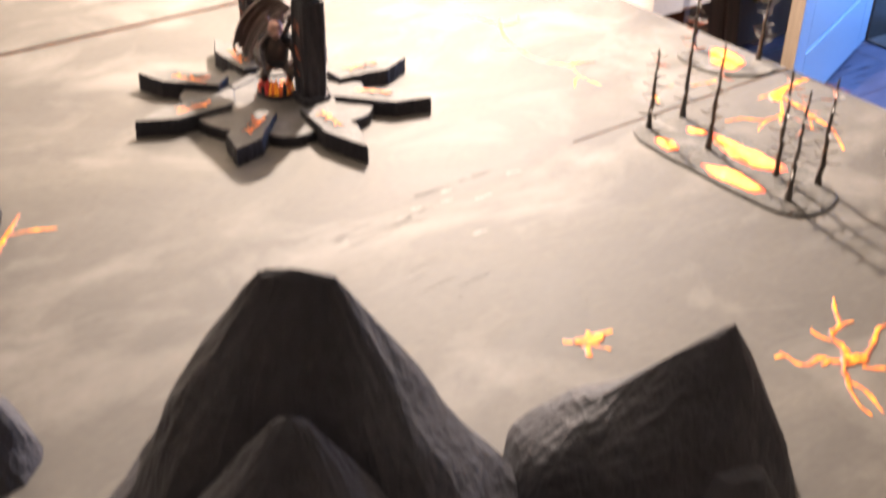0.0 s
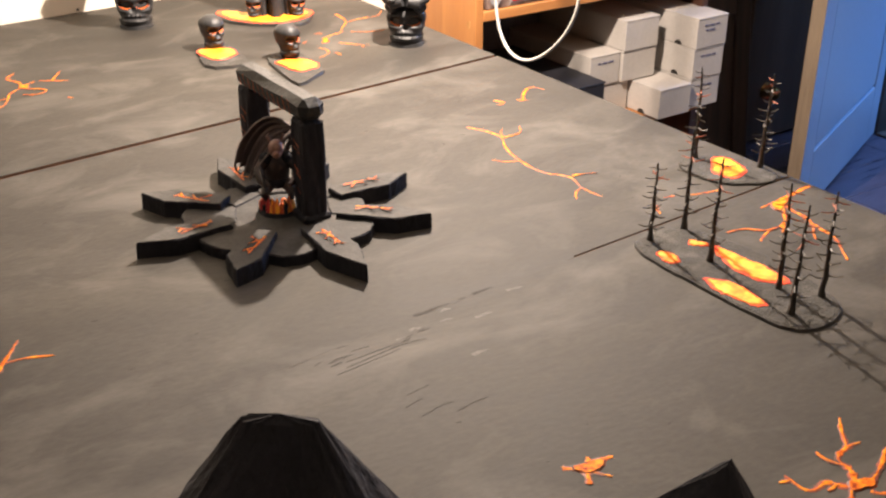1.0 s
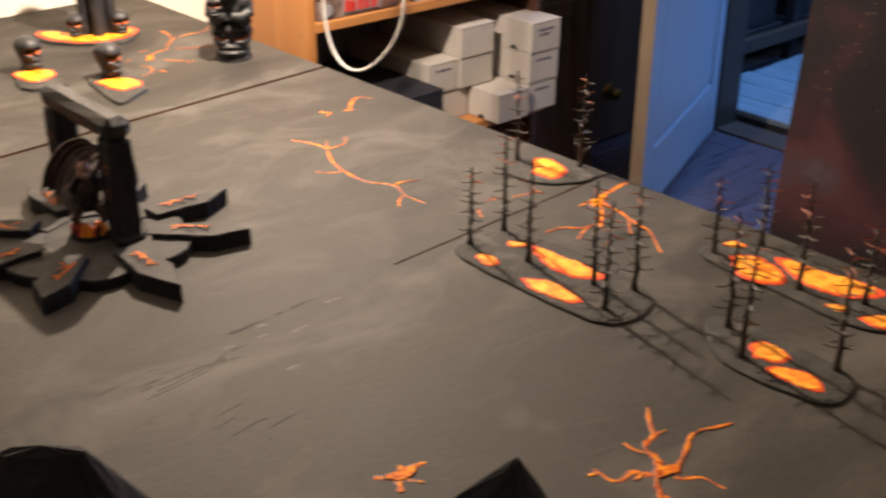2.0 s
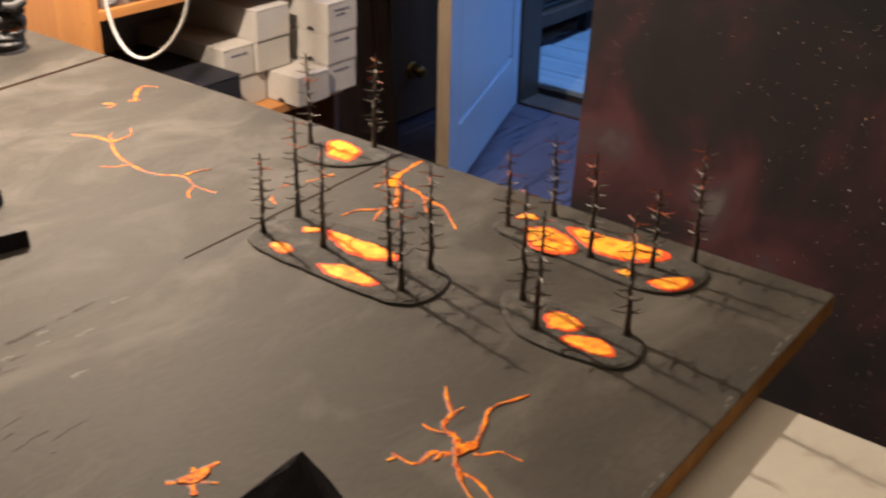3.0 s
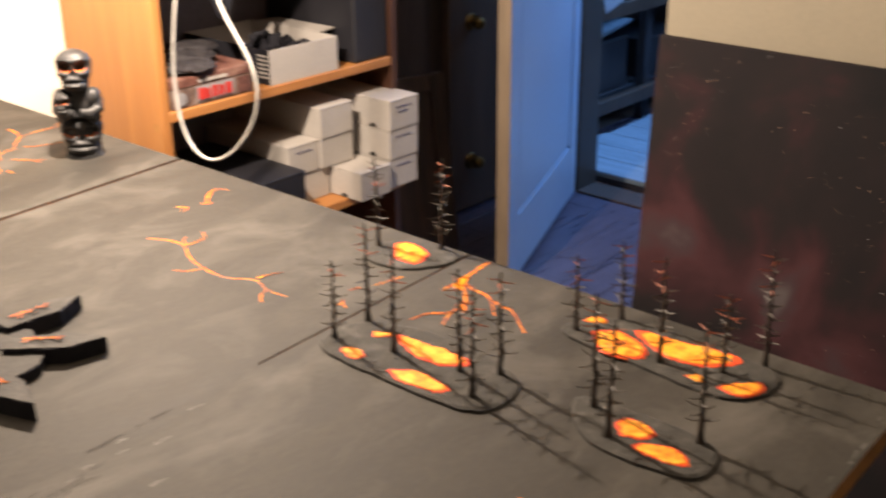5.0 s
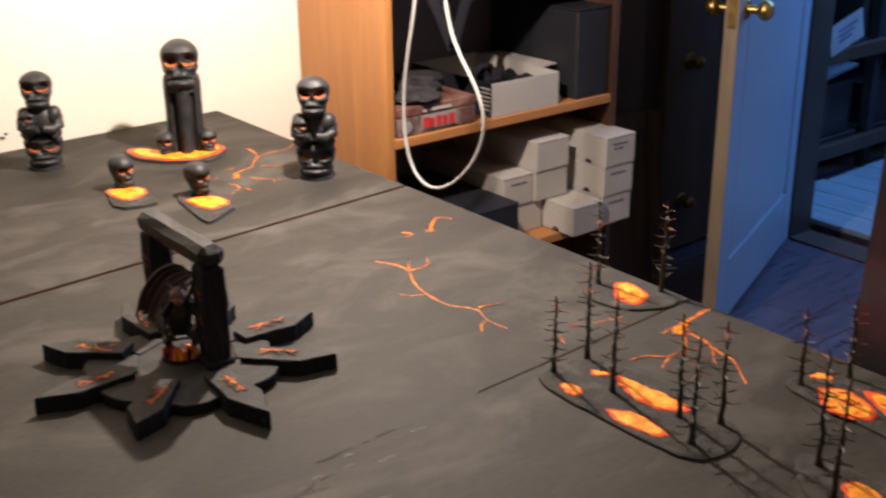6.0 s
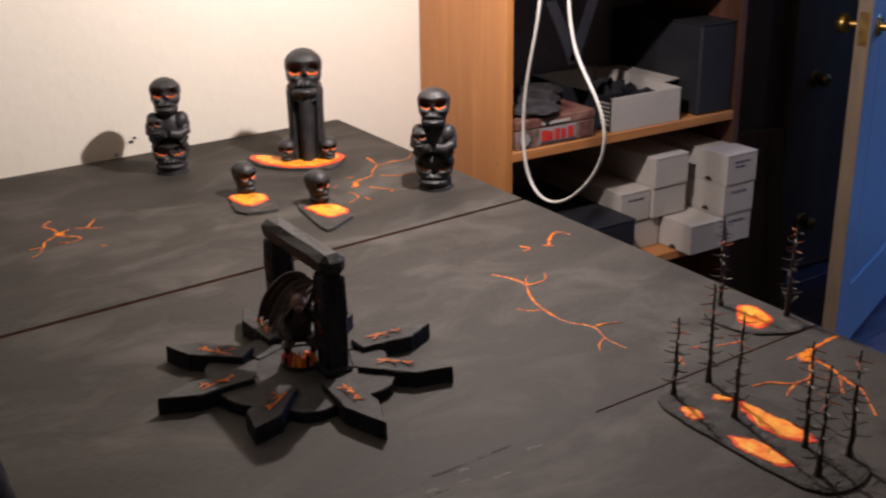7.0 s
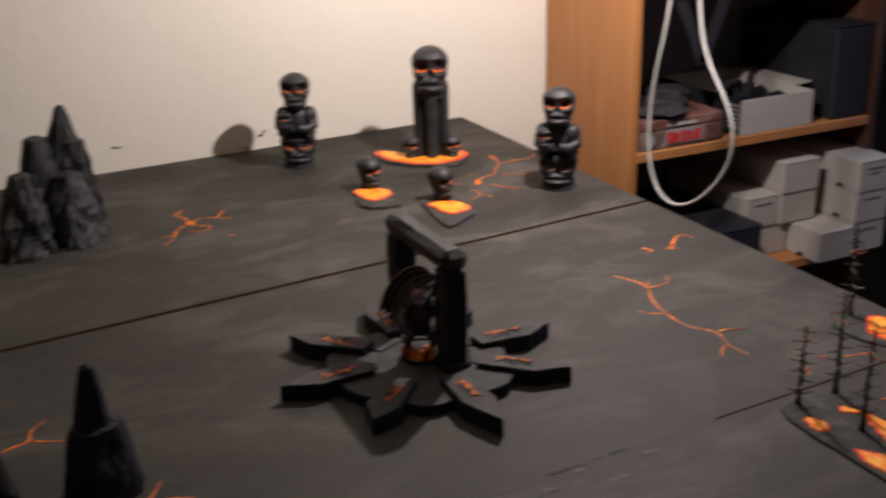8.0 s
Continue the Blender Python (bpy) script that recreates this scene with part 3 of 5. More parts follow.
vein(1, 0.0050, [(-0.235, 0.971), (-0.220, 0.944), (-0.216, 0.914), (-0.238, 0.882), (-0.250, 0.835), (-0.251, 0.787), (-0.226, 0.759), (-0.241, 0.726), (-0.237, 0.691)],
     [(-0.216, 0.914), (-0.210, 0.928), (-0.199, 0.938)], [(-0.220, 0.912), (-0.187, 0.911), (-0.173, 0.934)], [(-0.226, 0.759), (-0.212, 0.758), (-0.193, 0.750)],
     [(-0.241, 0.726), (-0.256, 0.718), (-0.267, 0.703)], [(-0.250, 0.835), (-0.268, 0.842), (-0.277, 0.859)])
vein(1, 0.0062, [(-0.104, 1.015), (-0.073, 1.049), (-0.052, 1.059), (-0.045, 1.037)], [(-0.138, 1.039), (-0.127, 1.023), (-0.146, 1.019)], [(-0.109, 1.022), (-0.095, 1.013)])
vein(2, 0.0052, [(-0.094, 1.580), (-0.094, 1.557), (-0.103, 1.522), (-0.131, 1.495), (-0.140, 1.474), (-0.161, 1.468), (-0.181, 1.461), (-0.190, 1.440)],
     [(-0.103, 1.522), (-0.092, 1.526), (-0.068, 1.532), (-0.043, 1.527), (-0.028, 1.535), (-0.012, 1.555)], [(-0.178, 1.419), (-0.166, 1.402), (-0.154, 1.384), (-0.143, 1.380)],
     [(-0.129, 1.466), (-0.113, 1.451), (-0.094, 1.446), (-0.075, 1.440)], [(-0.222, 1.413), (-0.215, 1.400), (-0.217, 1.386), (-0.224, 1.375), (-0.249, 1.362)],
     [(-0.175, 1.484), (-0.182, 1.489), (-0.190, 1.486)], [(-0.211, 1.373), (-0.210, 1.364), (-0.211, 1.357)], [(-0.232, 1.447), (-0.220, 1.457)], [(-0.154, 1.384), (-0.158, 1.374)])
patch(2, [(-0.206, 1.432), (-0.193, 1.428), (-0.184, 1.440), (-0.181, 1.461), (-0.190, 1.458), (-0.197, 1.444)])
vein(2, 0.0066, [(-0.681, 1.552), (-0.699, 1.534), (-0.694, 1.518), (-0.687, 1.511), (-0.687, 1.479), (-0.714, 1.462), (-0.721, 1.437), (-0.735, 1.409), (-0.749, 1.401)],
     [(-0.687, 1.482), (-0.676, 1.490), (-0.665, 1.497)], [(-0.721, 1.437), (-0.733, 1.436), (-0.741, 1.438)],
     [(-0.687, 1.468), (-0.672, 1.458), (-0.662, 1.447), (-0.666, 1.438), (-0.678, 1.433), (-0.690, 1.436), (-0.698, 1.444)],
     [(-0.658, 1.496), (-0.650, 1.490), (-0.643, 1.486), (-0.632, 1.478), (-0.621, 1.474)], [(-0.643, 1.486), (-0.628, 1.508), (-0.618, 1.525)], [(-0.647, 1.396), (-0.640, 1.389)])
patch(2, [(-0.694, 1.488), (-0.682, 1.490), (-0.676, 1.480), (-0.682, 1.468), (-0.695, 1.474)])
vein(0, 0.0075, [(-0.435, 0.179), (-0.426, 0.189), (-0.426, 0.196), (-0.423, 0.205), (-0.415, 0.209), (-0.406, 0.210), (-0.398, 0.217), (-0.390, 0.227), (-0.376, 0.239)],
     [(-0.406, 0.210), (-0.398, 0.209), (-0.390, 0.208)], [(-0.426, 0.196), (-0.431, 0.204), (-0.432, 0.212), (-0.430, 0.219)],
     [(-0.424, 0.171), (-0.411, 0.175), (-0.397, 0.181), (-0.386, 0.188), (-0.378, 0.190), (-0.367, 0.189), (-0.358, 0.184), (-0.341, 0.177)],
     [(-0.435, 0.164), (-0.432, 0.158), (-0.425, 0.155), (-0.418, 0.150), (-0.418, 0.142), (-0.418, 0.129)])
vein(0, 0.0072, [(-0.444, 0.176), (-0.451, 0.182), (-0.454, 0.190), (-0.462, 0.189), (-0.471, 0.189), (-0.475, 0.193), (-0.476, 0.200), (-0.475, 0.213)],
     [(-0.475, 0.207), (-0.480, 0.208), (-0.485, 0.209)], [(-0.450, 0.184), (-0.457, 0.182), (-0.462, 0.182)],
     [(-0.445, 0.174), (-0.454, 0.167), (-0.459, 0.159), (-0.467, 0.152), (-0.472, 0.143), (-0.478, 0.135), (-0.480, 0.121)], [(-0.460, 0.157), (-0.458, 0.149), (-0.460, 0.140), (-0.463, 0.131), (-0.470, 0.118)])
patch(0, [(-0.437, 0.184), (-0.429, 0.180), (-0.417, 0.170), (-0.428, 0.163), (-0.439, 0.167), (-0.450, 0.174)])
vein(0, 0.0075, [(-0.005, 0.574), (-0.020, 0.575), (-0.036, 0.571), (-0.055, 0.568), (-0.074, 0.564), (-0.087, 0.567), (-0.106, 0.564)],
     [(-0.069, 0.563), (-0.082, 0.537), (-0.080, 0.524), (-0.086, 0.508), (-0.092, 0.498), (-0.108, 0.486), (-0.119, 0.473)], [(-0.089, 0.500), (-0.095, 0.482), (-0.094, 0.471), (-0.103, 0.456), (-0.116, 0.441), (-0.131, 0.421)],
     [(-0.075, 0.559), (-0.103, 0.530), (-0.119, 0.518), (-0.133, 0.518), (-0.147, 0.518), (-0.156, 0.527), (-0.166, 0.538), (-0.188, 0.540)], [(-0.142, 0.518), (-0.157, 0.513), (-0.173, 0.504)], [(-0.119, 0.518), (-0.136, 0.505)])
patch(0, [(-0.046, 0.572), (-0.070, 0.569), (-0.090, 0.566), (-0.098, 0.545), (-0.082, 0.548), (-0.068, 0.555)])
vein(1, 0.006, [(-0.108, 0.628), (-0.120, 0.630), (-0.132, 0.632), (-0.146, 0.636)], [(-0.163, 0.645), (-0.178, 0.649)], [(-0.201, 0.636), (-0.210, 0.626), (-0.214, 0.616)], [(-0.207, 0.628), (-0.214, 0.630)])
vein(1, 0.0065, [(-1.060, 0.864), (-1.033, 0.880), (-1.007, 0.886), (-1.007, 0.908), (-0.988, 0.925)], [(-1.007, 0.886), (-0.985, 0.873), (-0.963, 0.867)])
vein(1, 0.0065, [(-0.948, 0.684), (-0.937, 0.702), (-0.927, 0.716), (-0.906, 0.747)], [(-0.927, 0.714), (-0.908, 0.713), (-0.886, 0.703)])
vein(0, 0.010, [(-0.611, 0.317), (-0.598, 0.308), (-0.584, 0.309), (-0.568, 0.306)], [(-0.597, 0.308), (-0.594, 0.298), (-0.586, 0.287)], [(-0.598, 0.303), (-0.607, 0.290)], [(-0.590, 0.309), (-0.586, 0.316)])

patch(0, [(-0.608, 0.314), (-0.590, 0.313), (-0.572, 0.307), (-0.584, 0.299), (-0.597, 0.297), (-0.603, 0.303)])

# gouges and scratches beside the seam
bm = bmesh.new()
for pts, w in (([(-0.577, 0.5795), (-0.554, 0.5805), (-0.535, 0.582)], 0.0042), ([(-0.522, 0.583), (-0.514, 0.5825)], 0.0026), ([(-0.503, 0.584), (-0.492, 0.584), (-0.480, 0.585)], 0.0036),
               ([(-0.677, 0.537), (-0.644, 0.540), (-0.614, 0.543), (-0.590, 0.539)], 0.0011), ([(-0.672, 0.545), (-0.635, 0.546), (-0.603, 0.546)], 0.0008), ([(-0.690, 0.531), (-0.650, 0.5345), (-0.620, 0.537)], 0.0008),
               ([(-0.635, 0.426), (-0.614, 0.430), (-0.600, 0.429)], 0.0010), ([(-0.662, 0.437), (-0.640, 0.441), (-0.628, 0.440)], 0.0009), ([(-0.668, 0.455), (-0.648, 0.459)], 0.0010), ([(-0.656, 0.470), (-0.632, 0.473)], 0.0008)):
    ribbon(bm, smooth_line(pts), w, rng, lift=0.0003)
for _ in range(12):
    x, y = rng.uniform(-0.72, -0.58), rng.uniform(0.545, 0.572)
    ribbon(bm, [(x, y), (x + rng.uniform(0.006, 0.02), y + rng.uniform(-0.002, 0.002))], rng.uniform(0.0005, 0.0011), rng, lift=0.0003)
for _ in range(10):
    x, y = rng.uniform(-0.16, -0.10), rng.uniform(0.47, 0.50)
    ribbon(bm, [(x, y), (x + 0.02, y + 0.001)], 0.0008, rng, lift=0.0003)
for _ in range(60):
    x, y = rng.uniform(-0.85, -0.02), rng.uniform(0.08, 1.1)
    ribbon(bm, [(x, y), (x + rng.uniform(0.002, 0.006), y + rng.uniform(-0.002, 0.002))], rng.uniform(0.0006, 0.0014), rng, lift=0.0003)
bmesh.ops.recalc_face_normals(bm, faces=bm.faces)
part("scratch", bm, M_CRACK, boards[0], "dark scratches in the paint")["kind"] = "stuff"

chips = bmesh.new()
for x, y, w in ((-0.563, 0.492, 0.009), (-0.556, 0.557, 0.007), (-0.520, 0.545, 0.010), (-0.462, 0.570, 0.009), (-0.590, 0.560, 0.006), (-0.610, 0.552, 0.005), (-0.545, 0.573, 0.006)):
    ribbon(chips, [(x - w, y), (x, y + rng.uniform(-0.001, 0.001)), (x + w, y - 0.001)], 0.0040, rng, lift=0.0003)
for _ in range(20):
    x = -rng.uniform(0.02, 0.62)
    y = 0.052 + 0.04 * x + abs(rng.gauss(0, 0.004))
    ribbon(chips, [(x, y), (x - rng.uniform(0.003, 0.012), y + rng.uniform(-0.001, 0.001))], rng.uniform(0.0008, 0.0026), rng, lift=0.0003)
bmesh.ops.recalc_face_normals(chips, faces=chips.faces)
part("paint_chip", chips, M_CHIP, boards[0], "pale chips in the dark paint")["kind"] = "stuff"

# ---- bare tree bases ----


def twig_mesh(k):
    r = random.Random(70 + k)
    ln = 0.0125 + 0.0013 * k
    b = tube([(0, 0, 0), (ln * 0.5, r.uniform(-0.0006, 0.0006), -0.0006), (ln, r.uniform(-0.001, 0.001), r.uniform(0.0002, 0.0028))], [0.00105, 0.0009, 0.0006], 4)
    return mesh_of(b, "twig", M_EMBER if k >= 4 else M_TWIG)


TWIGS = [twig_mesh(k) for k in range(6)]


def tree_parts(parent, x, y, h, r, dense=1.0):
    lean = (r.uniform(-0.03, 0.03), r.uniform(-0.03, 0.03))
    pts, rad = [], []
    n = 10
    for i in range(n + 1):
        k = i / n
        wob = 0.0010
        pts.append((x + lean[0] * h * k + r.uniform(-wob, wob) * (k > 0), y + lean[1] * h * k + r.uniform(-wob, wob) * (k > 0), T + 0.002 + h * k))
        rad.append((0.0022 * (1 - k) + 0.0009) * r.uniform(0.88, 1.12) + (0.0014 if i == 0 else 0.0))
    trunk = part("tree", tube(pts, rad, 7), M_BARK, parent, "charred bare model tree")
    count = int(28 * dense)
    for i in range(count):
        k = 0.16 + 0.80 * (i + r.random()) / count
        j = min(n - 1, int(k * n))
        p = Vector(pts[j]).lerp(Vector(pts[j + 1]), k * n - j)
        a = i * 2.4 + r.uniform(-0.5, 0.5)
        o = new("twig", TWIGS[r.choice((4, 5)) if k > 0.66 and r.random() < 0.6 else r.randrange(4)])
        o.parent = trunk
        o.matrix_basis = Matrix.Translation(p) @ Matrix.Rotation(a, 4, "Z") @ Matrix.Rotation(r.uniform(-0.15, 0.25), 4, "Y") @ Matrix.Scale(1.12 - 0.45 * k, 4)


def forest(outline, pools, trees, label, seed):
    r = random.Random(seed)
    e = thing("burnt_tree_base", label, "model scenery", group="burnt tree bases")
    cx, cy = sum(p[0] for p in outline) / len(outline), sum(p[1] for p in outline) / len(outline)
    edge = ragged(outline, 0.0008, r, 2)
    # rim is black all round to give the bevel's shade line
    b = slab(edge, T, T + 0.0030, 0.0012)
    part("base_rim", b, M_RIM, e, "bevelled rim, blackened for its shaded side")
    inner = [(cx + (x - cx) * 0.985, cy + (y - cy) * 0.985) for x, y in edge]
    b = slab(inner, T + 0.0029, T + 0.0040, 0.004)
    part("ground", b, M_SOIL, e, "ashen textured ground")
    for pts in pools:
        px_, py_ = sum(p[0] for p in pts) / len(pts), sum(p[1] for p in pts) / len(pts)
        o = [(px_ + (x - px_) * 1.20, py_ + (y - py_) * 1.20) for x, y in rounded(ragged(pts, 0.0034, r, 1), 2)]
        o = [(x + r.uniform(-0.0013, 0.0013), y + r.uniform(-0.0013, 0.0013)) for x, y in o]
        b = slab(o, T + 0.0035, T + 0.0046, 0.001)
        part("lava_pool_rim", b, M_LAVARIM, e, "red lava margin")
        b = slab([(px_ + (x - px_) * 0.85 + r.uniform(-0.0017, 0.0017), py_ + (y - py_) * 0.85 + r.uniform(-0.0017, 0.0017)) for x, y in o], T + 0.0040, T + 0.0052, 0.001)
        part("lava_pool", b, M_LAVA, e, "glowing yellow-orange painted lava pool")
    for x, y, h in trees:
        tree_parts(e, x, y, h, r, 1.0 if h < 0.1205 else 1.2)
    return e


forest([(-0.301, 0.573), (-0.275, 0.585), (-0.226, 0.581), (-0.201, 0.526), (-0.197, 0.463), (-0.205, 0.393), (-0.222, 0.352), (-0.265, 0.339), (-0.299, 0.351), (-0.307, 0.394), (-0.307, 0.459), (-0.309, 0.527)],
       [[(-0.291, 0.546), (-0.276, 0.529), (-0.293, 0.510), (-0.300, 0.525)], [(-0.249, 0.548), (-0.230, 0.536), (-0.240, 0.519)],
        [(-0.229, 0.521), (-0.227, 0.483), (-0.224, 0.453), (-0.226, 0.418), (-0.258, 0.450), (-0.245, 0.485)],
        [(-0.295, 0.472), (-0.278, 0.453), (-0.280, 0.405), (-0.294, 0.401), (-0.301, 0.439)]],
       [(-0.276, 0.570, 0.093), (-0.223, 0.571, 0.119), (-0.259, 0.498, 0.118), (-0.246, 0.417, 0.115), (-0.277, 0.375, 0.117), (-0.224, 0.381, 0.114)],
       "oval ashen base with six charred trees and four lava pools", 11)
forest([(-0.106, 0.394), (-0.083, 0.401), (-0.048, 0.374), (-0.032, 0.353), (-0.023, 0.299), (-0.029, 0.222), (-0.036, 0.163), (-0.080, 0.153), (-0.113, 0.169), (-0.125, 0.206), (-0.115, 0.288), (-0.114, 0.355)],
       [[(-0.070, 0.388), (-0.050, 0.374), (-0.062, 0.358)], [(-0.085, 0.360), (-0.068, 0.338), (-0.088, 0.295), (-0.109, 0.296), (-0.117, 0.329), (-0.098, 0.354)],
        [(-0.051, 0.328), (-0.051, 0.296), (-0.038, 0.220), (-0.054, 0.215), (-0.080, 0.245), (-0.080, 0.281)], [(-0.108, 0.243), (-0.094, 0.223), (-0.109, 0.215)],
        [(-0.107, 0.201), (-0.066, 0.173), (-0.090, 0.162), (-0.109, 0.182)]],
       [(-0.093, 0.380, 0.091), (-0.038, 0.357, 0.096), (-0.097, 0.272, 0.119), (-0.075, 0.212, 0.090), (-0.034, 0.186, 0.130)],
       "oval ashen base with five charred trees and five lava pools", 12)
forest([(-0.222, 0.295), (-0.205, 0.299), (-0.198, 0.276), (-0.196, 0.230), (-0.194, 0.192), (-0.201, 0.143), (-0.235, 0.131), (-0.261, 0.136), (-0.270, 0.166), (-0.275, 0.237), (-0.249, 0.273)],
       [[(-0.223, 0.240), (-0.209, 0.231), (-0.215, 0.202), (-0.233, 0.205), (-0.240, 0.225)], [(-0.249, 0.206), (-0.232, 0.188), (-0.240, 0.152), (-0.253, 0.151), (-0.259, 0.185)]],
       [(-0.215, 0.273, 0.122), (-0.252, 0.234, 0.122), (-0.206, 0.163, 0.123)], "small ashen base with three charred trees and two lava pools", 13)
forest([(-0.103, 0.709), (-0.059, 0.725), (-0.017, 0.701), (-0.007, 0.635), (-0.019, 0.608), (-0.049, 0.606), (-0.100, 0.639)],
       [[(-0.052, 0.695), (-0.028, 0.690), (-0.039, 0.649), (-0.065, 0.634), (-0.079, 0.658)]],
       [(-0.017, 0.644, 0.123), (-0.060, 0.713, 0.120)], "small ashen base with two charred trees and a lava pool", 14)

# ---- skull statues ----
PZ = [0, 0.04, 0.10, 0.18, 0.26, 0.34, 0.42, 0.50, 0.60, 0.70, 0.78, 0.86, 0.93, 0.975, 1.0]
PW = [0.17, 0.24, 0.27, 0.28, 0.282, 0.315, 0.345, 0.345, 0.365, 0.37, 0.352, 0.30, 0.215, 0.13, 0.0]
PF = [0.30, 0.39, 0.42, 0.42, 0.41, 0.40, 0.40, 0.40, 0.415, 0.42, 0.395, 0.335, 0.245, 0.15, 0.0]
PB = [0.05, 0.10, 0.16, 0.22, 0.30, 0.37, 0.42, 0.46, 0.49, 0.49, 0.45, 0.375, 0.27, 0.16, 0.0]


def skull(s, m, wide=1.0, slant=0.0):
    """A skull of height s that faces -y; material 1 marks the painted lower rims of the sockets, 2 their black hollows."""
    b = bmesh.new()
    seg, rings = 72, 52
    ex0, ez = 0.165, 0.555

    def socket(x, z, ex):
        u, v = (x - ex) / 0.118, (z - ez - slant * (abs(x) - ex0)) / 0.108
        return u * u + v * v

    grid = []
    for i in range(rings + 1):
        z = i / rings
        w, f, bk = np.interp(z, PZ, PW), np.interp(z, PZ, PF), np.interp(z, PZ, PB)
        row = []
        for j in range(seg):
            a = 2 * math.pi * j / seg
            c, sn = math.cos(a), math.sin(a)
            x = w * math.copysign(abs(c) ** 0.85, c)
            y = (bk if sn > 0 else f) * math.copysign(abs(sn) ** 0.75, sn)
            p = Vector((x, y, z))
            if y < 0:
                for ex in (-ex0, ex0):
                    d2 = socket(x, z, ex)
                    p.y += 0.17 * math.exp(-d2 ** 2)
                    # brow above the socket, cheekbone below and outside it
                    p.y -= 0.020 * math.exp(-((x - ex) / 0.15) ** 2 - ((z - ez - 0.135 - slant * (abs(x) - ex0)) / 0.042) ** 2)
                    p.y -= 0.050 * math.exp(-((x - ex * 1.35) / 0.11) ** 2 - ((z - 0.375) / 0.050) ** 2)
                    p.y += 0.060 * math.exp(-((x - ex * 1.55) / 0.07) ** 2 - ((z - 0.25) / 0.075) ** 2)
                p.y += 0.13 * math.exp(-((x / 0.062) ** 2 + ((z - 0.400) / 0.068) ** 2))
                p.y -= 0.028 * math.exp(-((x / 0.035) ** 2 + ((z - 0.50) / 0.05) ** 2))
                # upper lip, mouth line, chin
                p.y -= 0.018 * math.exp(-((z - 0.255) / 0.030) ** 2 - (x / 0.22) ** 2)
                p.y += 0.075 * math.exp(-((z - 0.185) / 0.020) ** 2) * (abs(x) < 0.24)
                p.y -= 0.045 * math.exp(-((z - 0.085) / 0.050) ** 2 - (x / 0.19) ** 2)
                if 0.13 < z < 0.29 and abs(x) < 0.24:
                    p.y += 0.016 * math.cos(x * 78)
            row.append(b.verts.new(Vector((p.x * wide, p.y, p.z)) * s))
        grid.append(row)
    for i in range(rings):
        for j in range(seg):
            try:
                f = b.faces.new((grid[i][j], grid[i][(j + 1) % seg], grid[i + 1][(j + 1) % seg], grid[i + 1][j]))
            except ValueError:
                continue
            c = f.calc_center_median() / s
            c.x /= wide
            if c.y < 0:
                for ex in (-ex0, ex0):
                    q = socket(c.x, c.z, ex)
                    if q < 0.95:
                        f.material_index = 2
                    low = c.z - slant * (abs(c.x) - ex0) < ez - 0.050 + 0.015 * math.sin(c.x * 60)
                    if 0.58 < q < 1.28 and low:
                        f.material_index = 1
                if (c.x / 0.056) ** 2 + ((c.z - 0.400) / 0.064) ** 2 < 0.9:
                    f.material_index = 2
    bmesh.ops.remove_doubles(b, verts=b.verts, dist=s * 0.003)
    bmesh.ops.transform(b, verts=b.verts, matrix=m)
    return b


def facing(x, y, tx, ty, z=T):
    return Matrix.Translation((x, y, z)) @ Matrix.Rotation(math.atan2(ty - y, tx - x) + math.pi / 2, 4, "Z")


def totem():
    """Stacked skulls: a broad one on a round foot, a hunched figure holding a small skull, a top skull."""
    b = cyl(0.031, 0.030, 0.006, 32)
    merge(b, cyl(0.0285, 0.030, 0.012, 32, pose(0, 0.002, 0.006)))
    merge(b, skull(0.066, pose(0, -0.004, 0.004, -12), 1.42, 0.25))
    merge(b, ball(0.032, 28, 18, pose(0, 0.008, 0.036) @ Matrix.Diagonal((1.0, 0.85, 0.95, 1))))
    merge(b, ball(0.030, 28, 18, pose(0.002, 0.005, 0.088) @ Matrix.Diagonal((1.0, 0.85, 1.02, 1))))
    for sx in (-1, 1):
        merge(b, ball(0.0165, 20, 14, pose(sx * 0.023, -0.002, 0.097, 0, sx * 22, 0) @ Matrix.Diagonal((0.9, 1.05, 1.15, 1))))
        tube([(sx * 0.028, -0.002, 0.094), (sx * 0.030, -0.010, 0.081), (sx * 0.020, -0.021, 0.074), (sx * 0.004, -0.026, 0.079)], [0.0125, 0.0115, 0.0098, 0.0072], 16, b)
        tube([(sx * 0.018, 0.0, 0.066), (sx * 0.027, -0.014, 0.068), (sx * 0.020, -0.020, 0.060)], [0.010, 0.0095, 0.007], 14, b)
    merge(b, skull(0.036, pose(-0.019, -0.018, 0.076, -12, -6, -22), 1.1, 0.25))
    merge(b, cyl(0.020, 0.017, 0.022, 24, pose(0, 0.004, 0.102)))
    merge(b, skull(0.070, pose(0, -0.004, 0.110, -15), 1.10, 0.22))
    return b


CAM = (-1.07, -0.22)
thing("skull_totem", "charcoal stacked skull totem with orange eye sockets near the wall", "statue", facing(-0.423, 1.706, -1.15, 0.0) @ Matrix.Scale(0.955, 4), totem(), [M_STONE, M_GLOW, M_SOCKET], group="skull totems", smooth=True)
thing("skull_totem", "charcoal stacked skull totem with orange eye sockets by the shelf", "statue", facing(-0.086, 1.354, -1.10, 0.0) @ Matrix.Scale(0.965, 4), totem(), [M_STONE, M_GLOW, M_SOCKET], group="skull totems", smooth=True)


